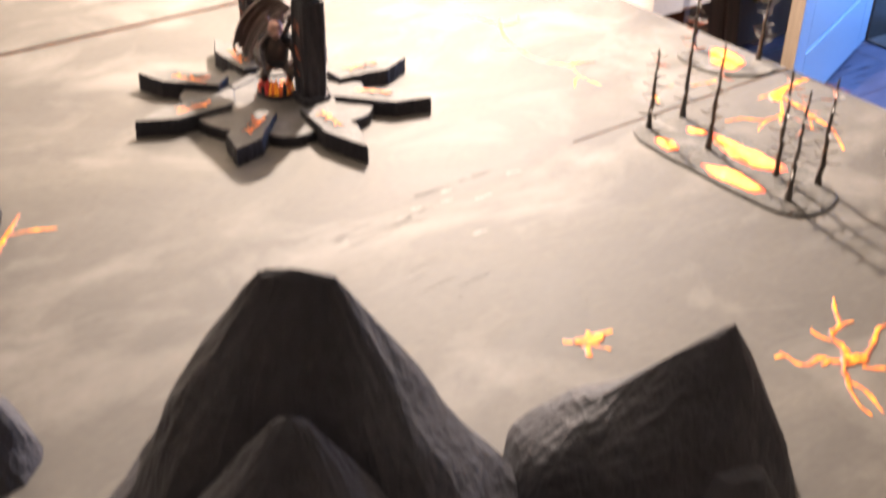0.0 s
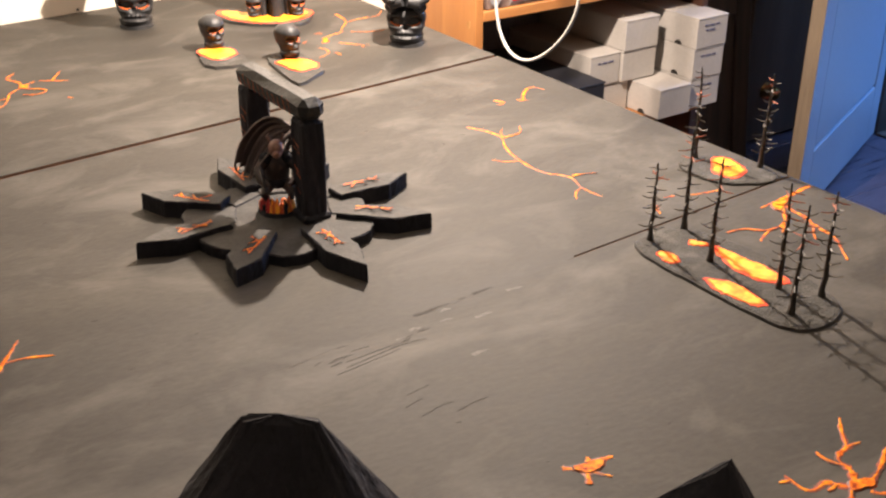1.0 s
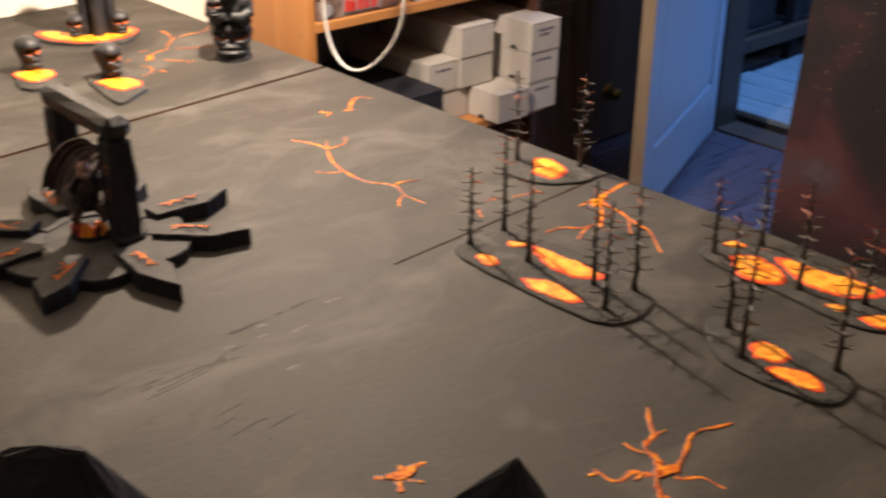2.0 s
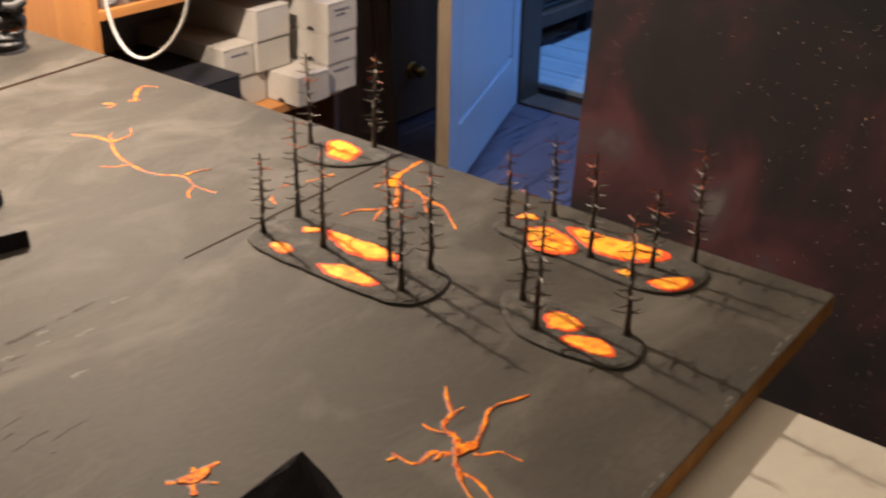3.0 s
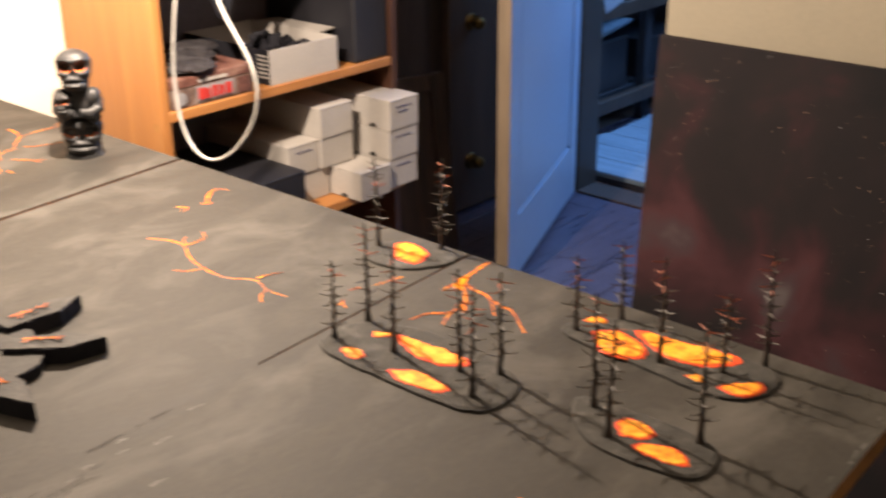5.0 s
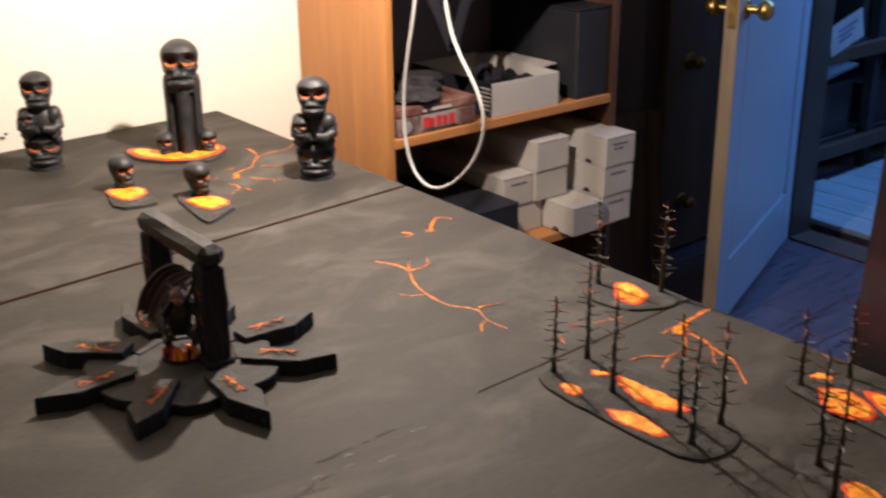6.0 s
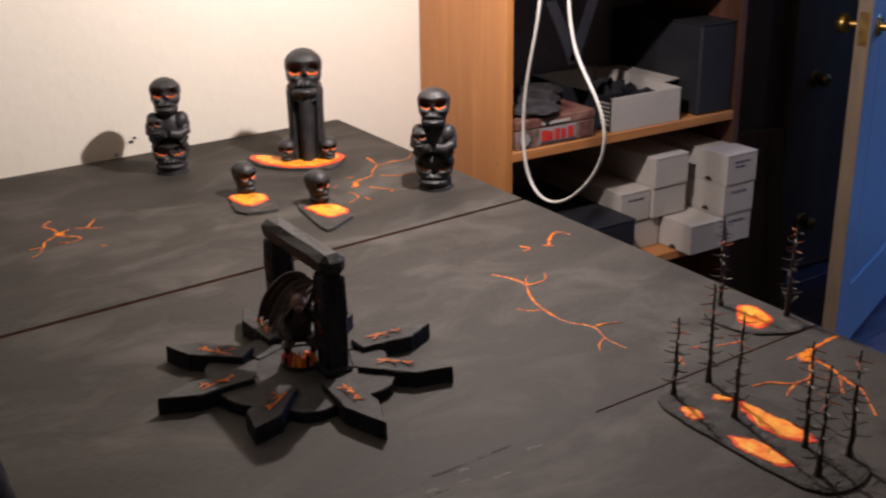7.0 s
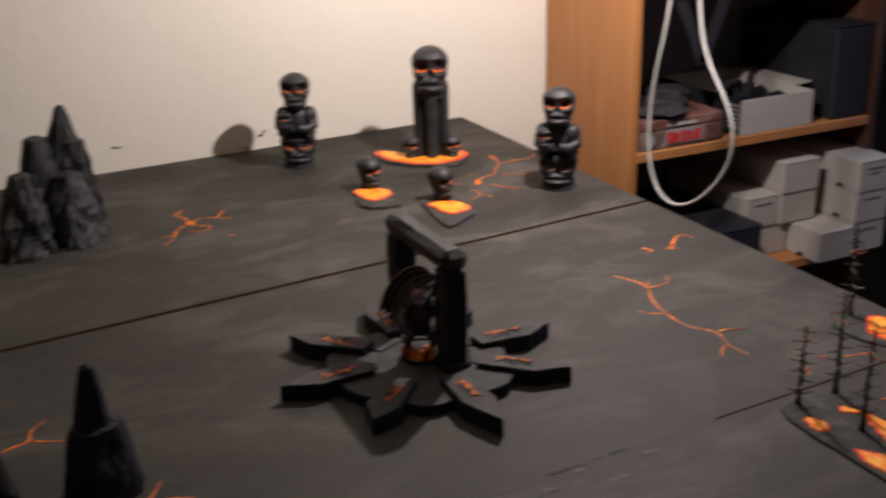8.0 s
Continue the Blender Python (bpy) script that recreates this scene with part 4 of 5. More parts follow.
def idol():
    """A tall robed pillar crowned by a large skull, a small skull at each side."""
    b = bmesh.new()
    seg, prof = 72, ((0.0, 1.10), (0.008, 1.04), (0.03, 0.99), (0.06, 0.97), (0.10, 0.98), (0.135, 1.0), (0.148, 0.93), (0.153, 0.6), (0.155, 0.2))
    grid = []
    for z, k in prof:
        row = []
        half = 0.0105 + 0.030 * z * 0.35
        for j in range(seg):
            a = 2 * math.pi * j / seg
            x, y = 0.0365 * k * math.copysign(abs(math.cos(a)) ** 0.8, math.cos(a)), 0.030 * k * math.copysign(abs(math.sin(a)) ** 0.8, math.sin(a))
            if y < 0:
                y += 0.012 * math.exp(-((abs(x) - half - 0.005) / 0.0042) ** 2)
                y -= 0.009 * math.exp(-(x / half) ** 4)
            row.append(b.verts.new((x, y, z)))
        grid.append(row)
    for r0, r1 in zip(grid, grid[1:]):
        for j in range(seg):
            b.faces.new((r0[j], r0[(j + 1) % seg], r1[(j + 1) % seg], r1[j]))
    b.faces.new(grid[0][::-1])
    b.faces.new(grid[-1])
    merge(b, skull(0.100, pose(0, -0.008, 0.121, -15), 1.0, 0.05))
    merge(b, cyl(0.030, 0.027, 0.02, 28, pose(0, -0.004, 0.120)))
    for s in (-1, 1):
        merge(b, skull(0.044, pose(s * 0.040, -0.020, 0.001, 0, 0, s * 16), 1.08, 0.1))
        merge(b, cyl(0.017, 0.012, 0.02, 14, pose(s * 0.038, -0.014, 0)))
    return b


MX, MY = -0.186, 1.636
thing("skull_idol", "tall charcoal robed idol with a large skull head and orange sockets", "statue", facing(MX, MY, *CAM, z=T + 0.005) @ Matrix.Scale(0.92, 4), idol(), [M_STONE, M_GLOW, M_SOCKET], smooth=True)


def lava_plate(outline, lava, label):
    r = random.Random(int(abs(outline[0][0]) * 999))
    e = thing("lava_base", label, "model scenery", group="lava bases")
    part("base_plate", slab(ragged(outline, 0.0012, r, 1), T, T + 0.0046, 0.0018, None, 0, 1), [M_SOIL, M_RIM], e, "dark rough plate")
    cx, cy = sum(p[0] for p in lava) / len(lava), sum(p[1] for p in lava) / len(lava)
    o = [(cx + (x - cx) * 1.10, cy + (y - cy) * 1.10) for x, y in ragged(lava, 0.0012, r, 2)]
    o = [(x + r.uniform(-0.0013, 0.0013), y + r.uniform(-0.0013, 0.0013)) for x, y in o]
    part("lava_pool_rim", slab(o, T + 0.0046, T + 0.0058, 0.001), M_LAVARIM, e, "red lava margin")
    part("lava_pool", slab([(cx + (x - cx) * 0.88, cy + (y - cy) * 0.88) for x, y in o], T + 0.0052, T + 0.0064, 0.001), M_LAVA, e, "bright orange lava pool")
    return e


lava_plate([(-0.292, 1.690), (-0.257, 1.717), (-0.162, 1.706), (-0.123, 1.629), (-0.135, 1.584), (-0.166, 1.551), (-0.192, 1.541), (-0.281, 1.611)],
           [(-0.274, 1.695), (-0.272, 1.640), (-0.238, 1.582), (-0.188, 1.566), (-0.131, 1.597), (-0.138, 1.634), (-0.186, 1.622), (-0.222, 1.636), (-0.252, 1.692)], "dark plate with a curved lava pool round the idol")
lava_plate([(-0.412, 1.471), (-0.427, 1.401), (-0.373, 1.387), (-0.358, 1.389), (-0.334, 1.498), (-0.372, 1.525)],
           [(-0.407, 1.486), (-0.403, 1.459), (-0.396, 1.427), (-0.371, 1.433), (-0.349, 1.452), (-0.352, 1.480), (-0.386, 1.499)], "small dark plate with a lava pool under a skull")
lava_plate([(-0.330, 1.400), (-0.340, 1.312), (-0.346, 1.257), (-0.334, 1.251), (-0.296, 1.278), (-0.271, 1.295), (-0.263, 1.402), (-0.290, 1.420)],
           [(-0.323, 1.371), (-0.322, 1.344), (-0.317, 1.305), (-0.291, 1.306), (-0.271, 1.321), (-0.274, 1.349), (-0.291, 1.366)], "small dark plate with a lava pool under a skull")


def small_skull(x, y, tx, ty, label):
    b = skull(0.049, pose(0, 0, 0.005, 2), 1.0, 0.1)
    merge(b, ball(0.014, 14, 10, pose(0, -0.004, 0.006) @ Matrix.Diagonal((1.2, 1.2, 0.6, 1))))
    thing("skull_statue", label, "statue", facing(x, y, tx, ty, z=T + 0.005), b, [M_STONE, M_GLOW, M_SOCKET], group="small skulls", smooth=True)


small_skull(-0.370, 1.502, -0.22, 0.50, "small charcoal skull beside a lava pool")
small_skull(-0.291, 1.387, -0.05, 0.50, "small charcoal skull standing behind a lava pool")

# ---- the star gate ----
GX, GY = -0.580, 0.846
gate = thing("star_gate", "black stone archway on an eight-armed star with orange runes", "model scenery", pose(GX, GY, T))


def rough_block(x0, x1, y0, y1, z0, z1, r, bevel=0.003, jitter=0.0012, cuts=3):
    b = box(x0, x1, y0, y1, z0, z1, bevel)
    bmesh.ops.subdivide_edges(b, edges=[e for e in b.edges if e.calc_length() > 0.02], cuts=cuts, use_grid_fill=True)
    for v in b.verts:
        v.co += Vector((r.uniform(-1, 1), r.uniform(-1, 1), r.uniform(-1, 1))) * jitter
    return b


def stone_plate(outline, height, r, chamfer=0.0016, jitter=0.0007):
    """A cut foam stone: flat dry-brushed top (material 0), black sides (1), worn upper edge."""
    b = bmesh.new()
    n = len(outline)
    cx, cy = sum(p[0] for p in outline) / n, sum(p[1] for p in outline) / n
    fine = []
    for (ax, ay), (bx, by) in zip(outline, outline[1:] + outline[:1]):
        m = max(2, int(math.hypot(bx - ax, by - ay) / 0.007))
        fine += [(ax + (bx - ax) * i / m + r.uniform(-jitter, jitter) * (i > 0), ay + (by - ay) * i / m + r.uniform(-jitter, jitter) * (i > 0)) for i in range(m)]
    rows = []
    for z, inset, wob in ((0.0, 0.0, 0.0), (height * 0.55, r.uniform(-0.0004, 0.0008), 0.0004), (height - chamfer, 0.0004, 0.0005), (height, chamfer * 1.1, 0.0003)):
        row = []
        for x, y in fine:
            d = math.hypot(x - cx, y - cy) or 1
            q = 1 - (inset + r.uniform(-wob, wob)) / d
            row.append(b.verts.new((cx + (x - cx) * q, cy + (y - cy) * q, z + r.uniform(-wob, wob) * 0.6 * (z > 0))))
        rows.append(row)
    for r0, r1 in zip(rows, rows[1:]):
        for j in range(len(fine)):
            b.faces.new((r0[j], r0[(j + 1) % len(fine)], r1[(j + 1) % len(fine)], r1[j])).material_index = 1
    b.faces.new(rows[0][::-1]).material_index = 1
    mid = b.verts.new((cx, cy, height + 0.0003))
    for j in range(len(fine)):
        b.faces.new((rows[-1][j], rows[-1][(j + 1) % len(fine)], mid))
    bmesh.ops.recalc_face_normals(b, faces=b.faces)
    return b


def turned(pts, a):
    return [(x * math.cos(a) - y * math.sin(a), x * math.sin(a) + y * math.cos(a)) for x, y in pts]


r = random.Random(5)
ARM_H = 0.0195
part("star_floor", stone_plate([(0.082 * math.cos(radians(24.5 + 45 * i)), 0.082 * math.sin(radians(24.5 + 45 * i))) for i in range(8)], 0.0105, r), [M_SLAB, M_BLACKROCK], gate, "grey dry-brushed floor slab")
ARM_TIPS = (0.166, 0.170, 0.172, 0.170, 0.172, 0.164, 0.182, 0.171)
for i in range(8):
    a = radians(45 * i + 0.5 + (2.5 if i == 7 else 0))
    tip = ARM_TIPS[i]
    pts = [(tip, r.uniform(-0.002, 0.002)), (0.134, 0.0185), (0.066, 0.0140), (0.066, -0.0140), (0.132, -0.0185)]
    pts = [(x + r.uniform(-0.002, 0.002), y + r.uniform(-0.0015, 0.0015)) for x, y in pts]
    arm = part("star_arm", stone_plate(turned(pts, a), ARM_H + r.uniform(-0.0008, 0.0008), r), [M_SLAB, M_BLACKROCK], gate, "arrow-shaped black stone arm")
    c0 = 0.106
    for k, (u, v, turn, ln, wd) in enumerate(((-0.002, 0.0042, 0.05, 0.021, 0.0034), (0.003, -0.0040, -0.07, 0.018, 0.0032), (-0.013, 0.0, 0.75, 0.0085, 0.0028), (-0.005, 0.001, -0.85, 0.0085, 0.0030),
                                              (0.004, 0.0, 0.8, 0.0085, 0.0030), (0.012, 0.0, -0.7, 0.0080, 0.0026), (0.017, 0.002, 0.6, 0.0055, 0.0024))):
        u, v, turn = u + r.uniform(-0.002, 0.002), v + r.uniform(-0.001, 0.001), turn + r.uniform(-0.25, 0.25)
        line = [(c0 + u - ln * math.cos(turn), v - ln * math.sin(turn)), (c0 + u + r.uniform(-0.001, 0.001), v + r.uniform(-0.001, 0.001)), (c0 + u + ln * math.cos(turn), v + ln * math.sin(turn))]
        bm = bmesh.new()
        if k % 3 == 1:
            ribbon(bm, turned(line, a), wd * 0.5, r, z=ARM_H + 0.0018 + 0.00015 * k, lift=0.0005)
        else:
            streak(bm, turned(line, a), wd, r, z=ARM_H + 0.0008 + 0.00015 * k)
        bmesh.ops.recalc_face_normals(bm, faces=bm.faces)
        part("rune_stroke", bm, [M_CRACK, M_CRACK] if k % 3 == 1 else [M_VEIN, M_RUNE], arm, "scratched orange and dark red rune stroke")
for i in range(8):
    out = 0.0 if 3 <= i <= 6 else 0.022
    pts = [(0.050, -0.021), (0.106 - out, -0.031 + out * 0.4), (0.114 - out, -0.012), (0.113 - out, 0.013), (0.106 - out, 0.031 - out * 0.4), (0.050, 0.021)]
    pts = [(x + r.uniform(-0.003, 0.003), y + r.uniform(-0.002, 0.002)) for x, y in pts]
    part("low_slab", stone_plate(turned(pts, radians(45 * i + 23)), 0.0125 + r.uniform(-0.0008, 0.0008), r, jitter=0.0011), [M_SLAB, M_BLACKROCK], gate, "low grey stone slab between the arms")
PH = 0.128
PX, PY = 0.020, 0.034             # middle of the arch, off the star's middle
for s in (-1, 1):
    y0 = PY + s * 0.066
    p = part("pillar", rough_block(PX - 0.0135, PX + 0.0135, y0 - 0.0145, y0 + 0.0145, 0.009, PH, r), M_BLACKROCK, gate, "squared black stone pillar")
    part("pillar_foot", rough_block(PX - 0.0165, PX + 0.0165, y0 - 0.0175, y0 + 0.0175, 0.009, 0.020, r, 0.003, 0.001, 1), M_BLACKROCK, p, "rough foot of the pillar")
    for k in range(5):
        bm = bmesh.new()
        z = 0.045 + 0.014 * k + r.uniform(-0.006, 0.006)
        ribbon(bm, [(z, -0.006 + r.uniform(-0.004, 0.004)), (z + 0.006, 0.006 + r.uniform(-0.004, 0.004))], 0.0018, r, z=0.0, lift=0.0005)
        # faint runes on the side that looks at the open end
        bmesh.ops.transform(bm, verts=bm.verts, matrix=Matrix(((0, 0, -1, PX - 0.0148), (0, 1, 0, y0), (1, 0, 0, 0), (0, 0, 0, 1))))
        part("rune_stroke", bm, M_EMBER, p, "faint orange rune stroke")
lint = part("lintel", rough_block(PX - 0.0150, PX + 0.0150, PY - 0.0825, PY + 0.0825, PH - 0.001, PH + 0.025, r, 0.0078, 0.0011, 3), M_SLABDARK, gate, "heavy stone lintel with faint runes")
for k in range(11):
    bm = bmesh.new()
    y = PY - 0.06 + 0.012 * k
    ribbon(bm, [(y, 0.0), (y + 0.006, 0.012 + r.uniform(-0.004, 0.003))], 0.002, r, z=0.0, lift=0.0005)
    bmesh.ops.transform(bm, verts=bm.verts, matrix=Matrix(((0, 0, -1, PX - 0.0168), (1, 0, 0, 0), (0, 1, 0, PH + 0.006), (0, 0, 0, 1))))
    part("rune_stroke", bm, M_EMBER, lint, "faint orange rune stroke")

# ---- winged figurine ----


def wing(b, s):
    """One wing swept over the body like a cape: five finger bones from the wrist, folds of membrane between them."""
    if s < 0:
        wrist, root = Vector((0.022, 0.012, 0.092)), Vector((0.006, 0.008, 0.062))
        bones = (((0.002, 0.020, 0.103), (-0.018, 0.024, 0.097), (-0.038, 0.020, 0.076), (-0.046, 0.012, 0.054)),
                 ((0.002, 0.023, 0.098), (-0.016, 0.027, 0.089), (-0.033, 0.024, 0.068), (-0.041, 0.018, 0.047)),
                 ((0.003, 0.022, 0.092), (-0.013, 0.026, 0.081), (-0.028, 0.023, 0.060), (-0.036, 0.018, 0.041)),
                 ((0.005, 0.012, 0.089), (-0.009, 0.012, 0.077), (-0.023, 0.009, 0.057), (-0.032, 0.005, 0.038)),
                 ((0.008, 0.000, 0.084), (-0.005, -0.004, 0.074), (-0.019, -0.007, 0.059), (-0.031, -0.006, 0.040)))
    else:
        wrist, root = Vector((0.020, 0.018, 0.092)), Vector((0.008, 0.008, 0.060))
        bones = (((0.030, 0.024, 0.098), (0.042, 0.026, 0.092), (0.052, 0.022, 0.074), (0.055, 0.016, 0.052)),
                 ((0.028, 0.026, 0.090), (0.038, 0.028, 0.080), (0.046, 0.026, 0.062), (0.049, 0.022, 0.044)),
                 ((0.026, 0.026, 0.084), (0.033, 0.028, 0.072), (0.039, 0.026, 0.056), (0.042, 0.022, 0.040)),
                 ((0.022, 0.020, 0.080), (0.028, 0.020, 0.068), (0.032, 0.018, 0.052), (0.035, 0.015, 0.036)),
                 ((0.019, 0.010, 0.080), (0.024, 0.008, 0.068), (0.028, 0.006, 0.052), (0.031, 0.004, 0.036)))
    tube([root, root.lerp(wrist, 0.5) + Vector((0.004 * s, 0.004, 0.002)), wrist], [0.0034, 0.003, 0.0026], 8, b, 3)
    lines = []
    for q in bones:
        ctrl = [wrist] + [Vector(c) for c in q]
        pts = []
        for i in range(13):
            u = i / 12 * 4
            k = min(3, int(u))
            f = u - k
            p0, p1, p2, p3 = ctrl[max(0, k - 1)], ctrl[k], ctrl[k + 1], ctrl[min(4, k + 2)]
            pts.append(0.5 * (2 * p1 + (p2 - p0) * f + (2 * p0 - 5 * p1 + 4 * p2 - p3) * f * f + (3 * p1 - p0 - 3 * p2 + p3) * f ** 3))
        tube(pts, [0.0020 - 0.0012 * i / 12 for i in range(13)], 7, b, 8)
        lines.append(pts)
    # hooked claw at the outer tip
    tip = lines[0][-1]
    tube([tip, tip + Vector((-s * 0.002, -0.003, -0.008)), tip + Vector((-s * 0.007, -0.004, -0.011))], [0.0016, 0.0012, 0.0004], 7, b, 3)
    for l0, l1 in zip(lines, lines[1:]):
        sheet = []
        for u in (0.0, 0.25, 0.5, 0.75, 1.0):
            sag = math.sin(math.pi * u)
            sheet.append([p.lerp(q, u) + Vector((0, 0.0035 * sag, -0.0015 * sag)) - (p.lerp(q, u) - wrist) * 0.10 * sag * (i / 12) for i, (p, q) in enumerate(zip(l0, l1))])
        for c0, c1 in zip(sheet, sheet[1:]):
            for i in range(12):
                for off, order in ((0.0, 1), (0.0009, -1)):
                    vs = [b.verts.new(v + Vector((0, off, 0))) for v in (c0[i], c0[i + 1], c1[i + 1], c1[i])][::order]
                    b.faces.new(vs).material_index = 3


def figurine():
    """A crouched winged monster on a round flaming base, in plain shapes."""
    r = random.Random(9)
    b = cyl(0.0245, 0.023, 0.005, 32)
    for k in range(15):
        t = math.pi * (0.98 + 0.80 * k / 14) + r.uniform(-0.1, 0.1)
        h = r.uniform(0.008, 0.019)
        x, y = 0.0195 * math.cos(t), 0.0195 * math.sin(t)
        tube([(x, y, 0.004), (x * 0.96 + r.uniform(-0.002, 0.002), y * 0.96, 0.004 + h * 0.6), (x * 0.9, y * 0.9, 0.004 + h)], [0.0036, 0.0026, 0.0005], 7, b, r.choice((1, 4, 4, 7, 0)))
    for k in range(9):
        t, d = r.uniform(0, 6.28), r.uniform(0.004, 0.018)
        merge(b, ball(r.uniform(0.002, 0.0045), 8, 6, pose(d * math.cos(t), d * math.sin(t), 0.006)), None, r.choice((0, 0, 1)))
    for s in (-1, 1):
        tube([(s * 0.013, -0.008, 0.005), (s * 0.012, -0.007, 0.014), (s * 0.016, -0.012, 0.026), (s * 0.008, -0.001, 0.034)], [0.0042, 0.0036, 0.0062, 0.0075], 10, b, 2)
        tube([(s * 0.013, 0.000, 0.061), (s * 0.021, -0.006, 0.052), (s * 0.019, -0.018, 0.044), (s * 0.012, -0.025, 0.040)], [0.0068, 0.0056, 0.0048, 0.003], 10, b, 2)
        merge(b, ball(0.0075, 14, 10, pose(s * 0.012, 0.000, 0.063)), None, 0)
        tube([(s * 0.004, -0.006, 0.083), (s * 0.009, -0.004, 0.091), (s * 0.007, -0.011, 0.097)], [0.0024, 0.0018, 0.0005], 7, b, 5)
    merge(b, ball(0.0135, 18, 14, pose(0, 0.001, 0.048) @ Matrix.Diagonal((1.05, 0.9, 1.45, 1))), None, 2)
    merge(b, ball(0.0105, 18, 14, pose(0, -0.002, 0.036) @ Matrix.Diagonal((1.15, 0.95, 0.8, 1))), None, 0)
    merge(b, ball(0.0092, 18, 14, pose(0, -0.008, 0.078) @ Matrix.Diagonal((0.92, 1.1, 1.08, 1))), None, 5)
    merge(b, ball(0.0055, 14, 10, pose(0, -0.016, 0.074) @ Matrix.Diagonal((0.9, 1.0, 0.9, 1))), None, 5)
    # a blade that catches the light
    tube([(-0.014, -0.026, 0.034), (-0.017, -0.026, 0.058), (-0.019, -0.024, 0.066)], [0.0012, 0.0020, 0.0005], 6, b, 6)
    for s in (-1, 1):
        wing(b, s)
    return b


thing("winged_figurine", "dark winged monster figurine on a small flaming round base", "figurine", pose(-0.581, 0.852, T + 0.0105, 0, 0, -24),
      figurine(), [M_BLACKROCK, M_GLOW, M_FLESH, M_WING, M_LAVA, M_PALEFLESH, M_STEEL, M_RED, M_WINGBONE], smooth=True)

# ---- black rock formations ----


def crag(x, y, peaks, label, seed, mat=M_BLACKROCK, name="rock_spire", rugged=1.0, bulge=1.0):
    """Slabs of rock leaning together; each peak: dx, dy, height, base half-widths, top half-width, turn, lean, then half-length and slope of a ridge."""
    r = random.Random(seed)
    e = thing(name, label, "model rock", pose(x, y, T), group="black rock formations")
    for dx, dy, h, wa, wb, top, turn, lx, ly, *crest in peaks:
        ridge, slope = crest or (0, 0)
        b = bmesh.new()
        seg, lev = 36, 14
        rows = []
        for i in range(lev + 1):
            k = i / lev
            row = []
            for j in range(seg):
                a = 2 * math.pi * j / seg
                q = (1 - k ** bulge) + top / max(wa, wb) * k ** bulge
                wide = wa * q if not crest else wa * (1 - k ** bulge) + ridge * k ** bulge
                px_, py_ = wide * math.copysign(abs(math.cos(a)) ** 0.7, math.cos(a)), wb * q * math.copysign(abs(math.sin(a)) ** 0.7, math.sin(a))
                nz = noise.noise(Vector((math.cos(a) * 2.0 + seed, math.sin(a) * 2.0, k * 2.2))) * 0.18 * rugged + noise.noise(Vector((math.cos(a) * 6 + seed + dx * 90, math.sin(a) * 6, k * 8))) * 0.06 * rugged ** 2
                nz -= 0.05 * max(0, noise.noise(Vector((math.cos(a) * 9 + seed * 3, math.sin(a) * 9, k * 1.3))) - 0.15) * (1 - k)
                px_, py_ = px_ * (1 + nz), py_ * (1 + nz)
                ct, st = math.cos(turn), math.sin(turn)
                zz = k * (h - k * slope * max(0, min(2 * ridge, ridge - px_))) + (r.uniform(-0.5, 0.3) * 0.015 * h if 0 < i else 0)
                row.append(b.verts.new((dx + px_ * ct - py_ * st + lx * k, dy + px_ * st + py_ * ct + ly * k, max(0, zz))))
            rows.append(row)
        for r0, r1 in zip(rows, rows[1:]):
            for j in range(seg):
                b.faces.new((r0[j], r0[(j + 1) % seg], r1[(j + 1) % seg], r1[j]))
        b.faces.new(rows[0][::-1])
        top_c = sum((v.co for v in rows[-1]), Vector()) / seg + Vector((0, 0, min(top * 0.7, 0.006)))
        tip_v = b.verts.new(top_c)
        for j in range(seg):
            b.faces.new((rows[-1][j], rows[-1][(j + 1) % seg], tip_v))
        part("rock_slab", b, mat, e)
    return e


crag(-0.880, 0.248, [(0.0, 0.0, 0.193, 0.140, 0.106, 0.006, radians(-38), 0, 0, 0.021, 0.0), (-0.050, -0.075, 0.145, 0.115, 0.075, 0.010, radians(-34), 0.012, 0.016), (0.046, -0.050, 0.09, 0.05, 0.045, 0.012, radians(-60), 0, 0)],
     "large black pyramid-shaped rock with a blunt top", 3, rugged=0.75, bulge=1.0)
crag(-0.674, 0.154, [(0.0, 0.0, 0.139, 0.098, 0.070, 0.006, radians(-38), 0, 0, 0.036, 0.85), (0.012, -0.055, 0.060, 0.045, 0.045, 0.016, radians(-30), 0, 0)],
     "low black rock with a pointed peak and a sloping ridge", 4, rugged=0.5, bulge=1.3)
crag(-1.046, 0.440, [(0.0, 0.0, 0.100, 0.052, 0.058, 0.016, 0.1, -0.012, 0.010), (-0.060, 0.040, 0.120, 0.045, 0.040, 0.012, 0.4, -0.006, 0.006)],
     "low black rock of two broken slabs", 5, rugged=0.7, bulge=1.2)
crag(-0.963, 0.755, [(0.0, 0.0, 0.134, 0.023, 0.021, 0.0060, 0.3, 0.003, -0.008), (0.005, -0.004, 0.074, 0.035, 0.030, 0.022, 0.5, 0.0, 0.0), (-0.094, -0.012, 0.110, 0.026, 0.024, 0.006, 0.2, -0.004, 0)],
     "black pointed rock spire with broken slabs", 8, rugged=0.7, bulge=1.5)
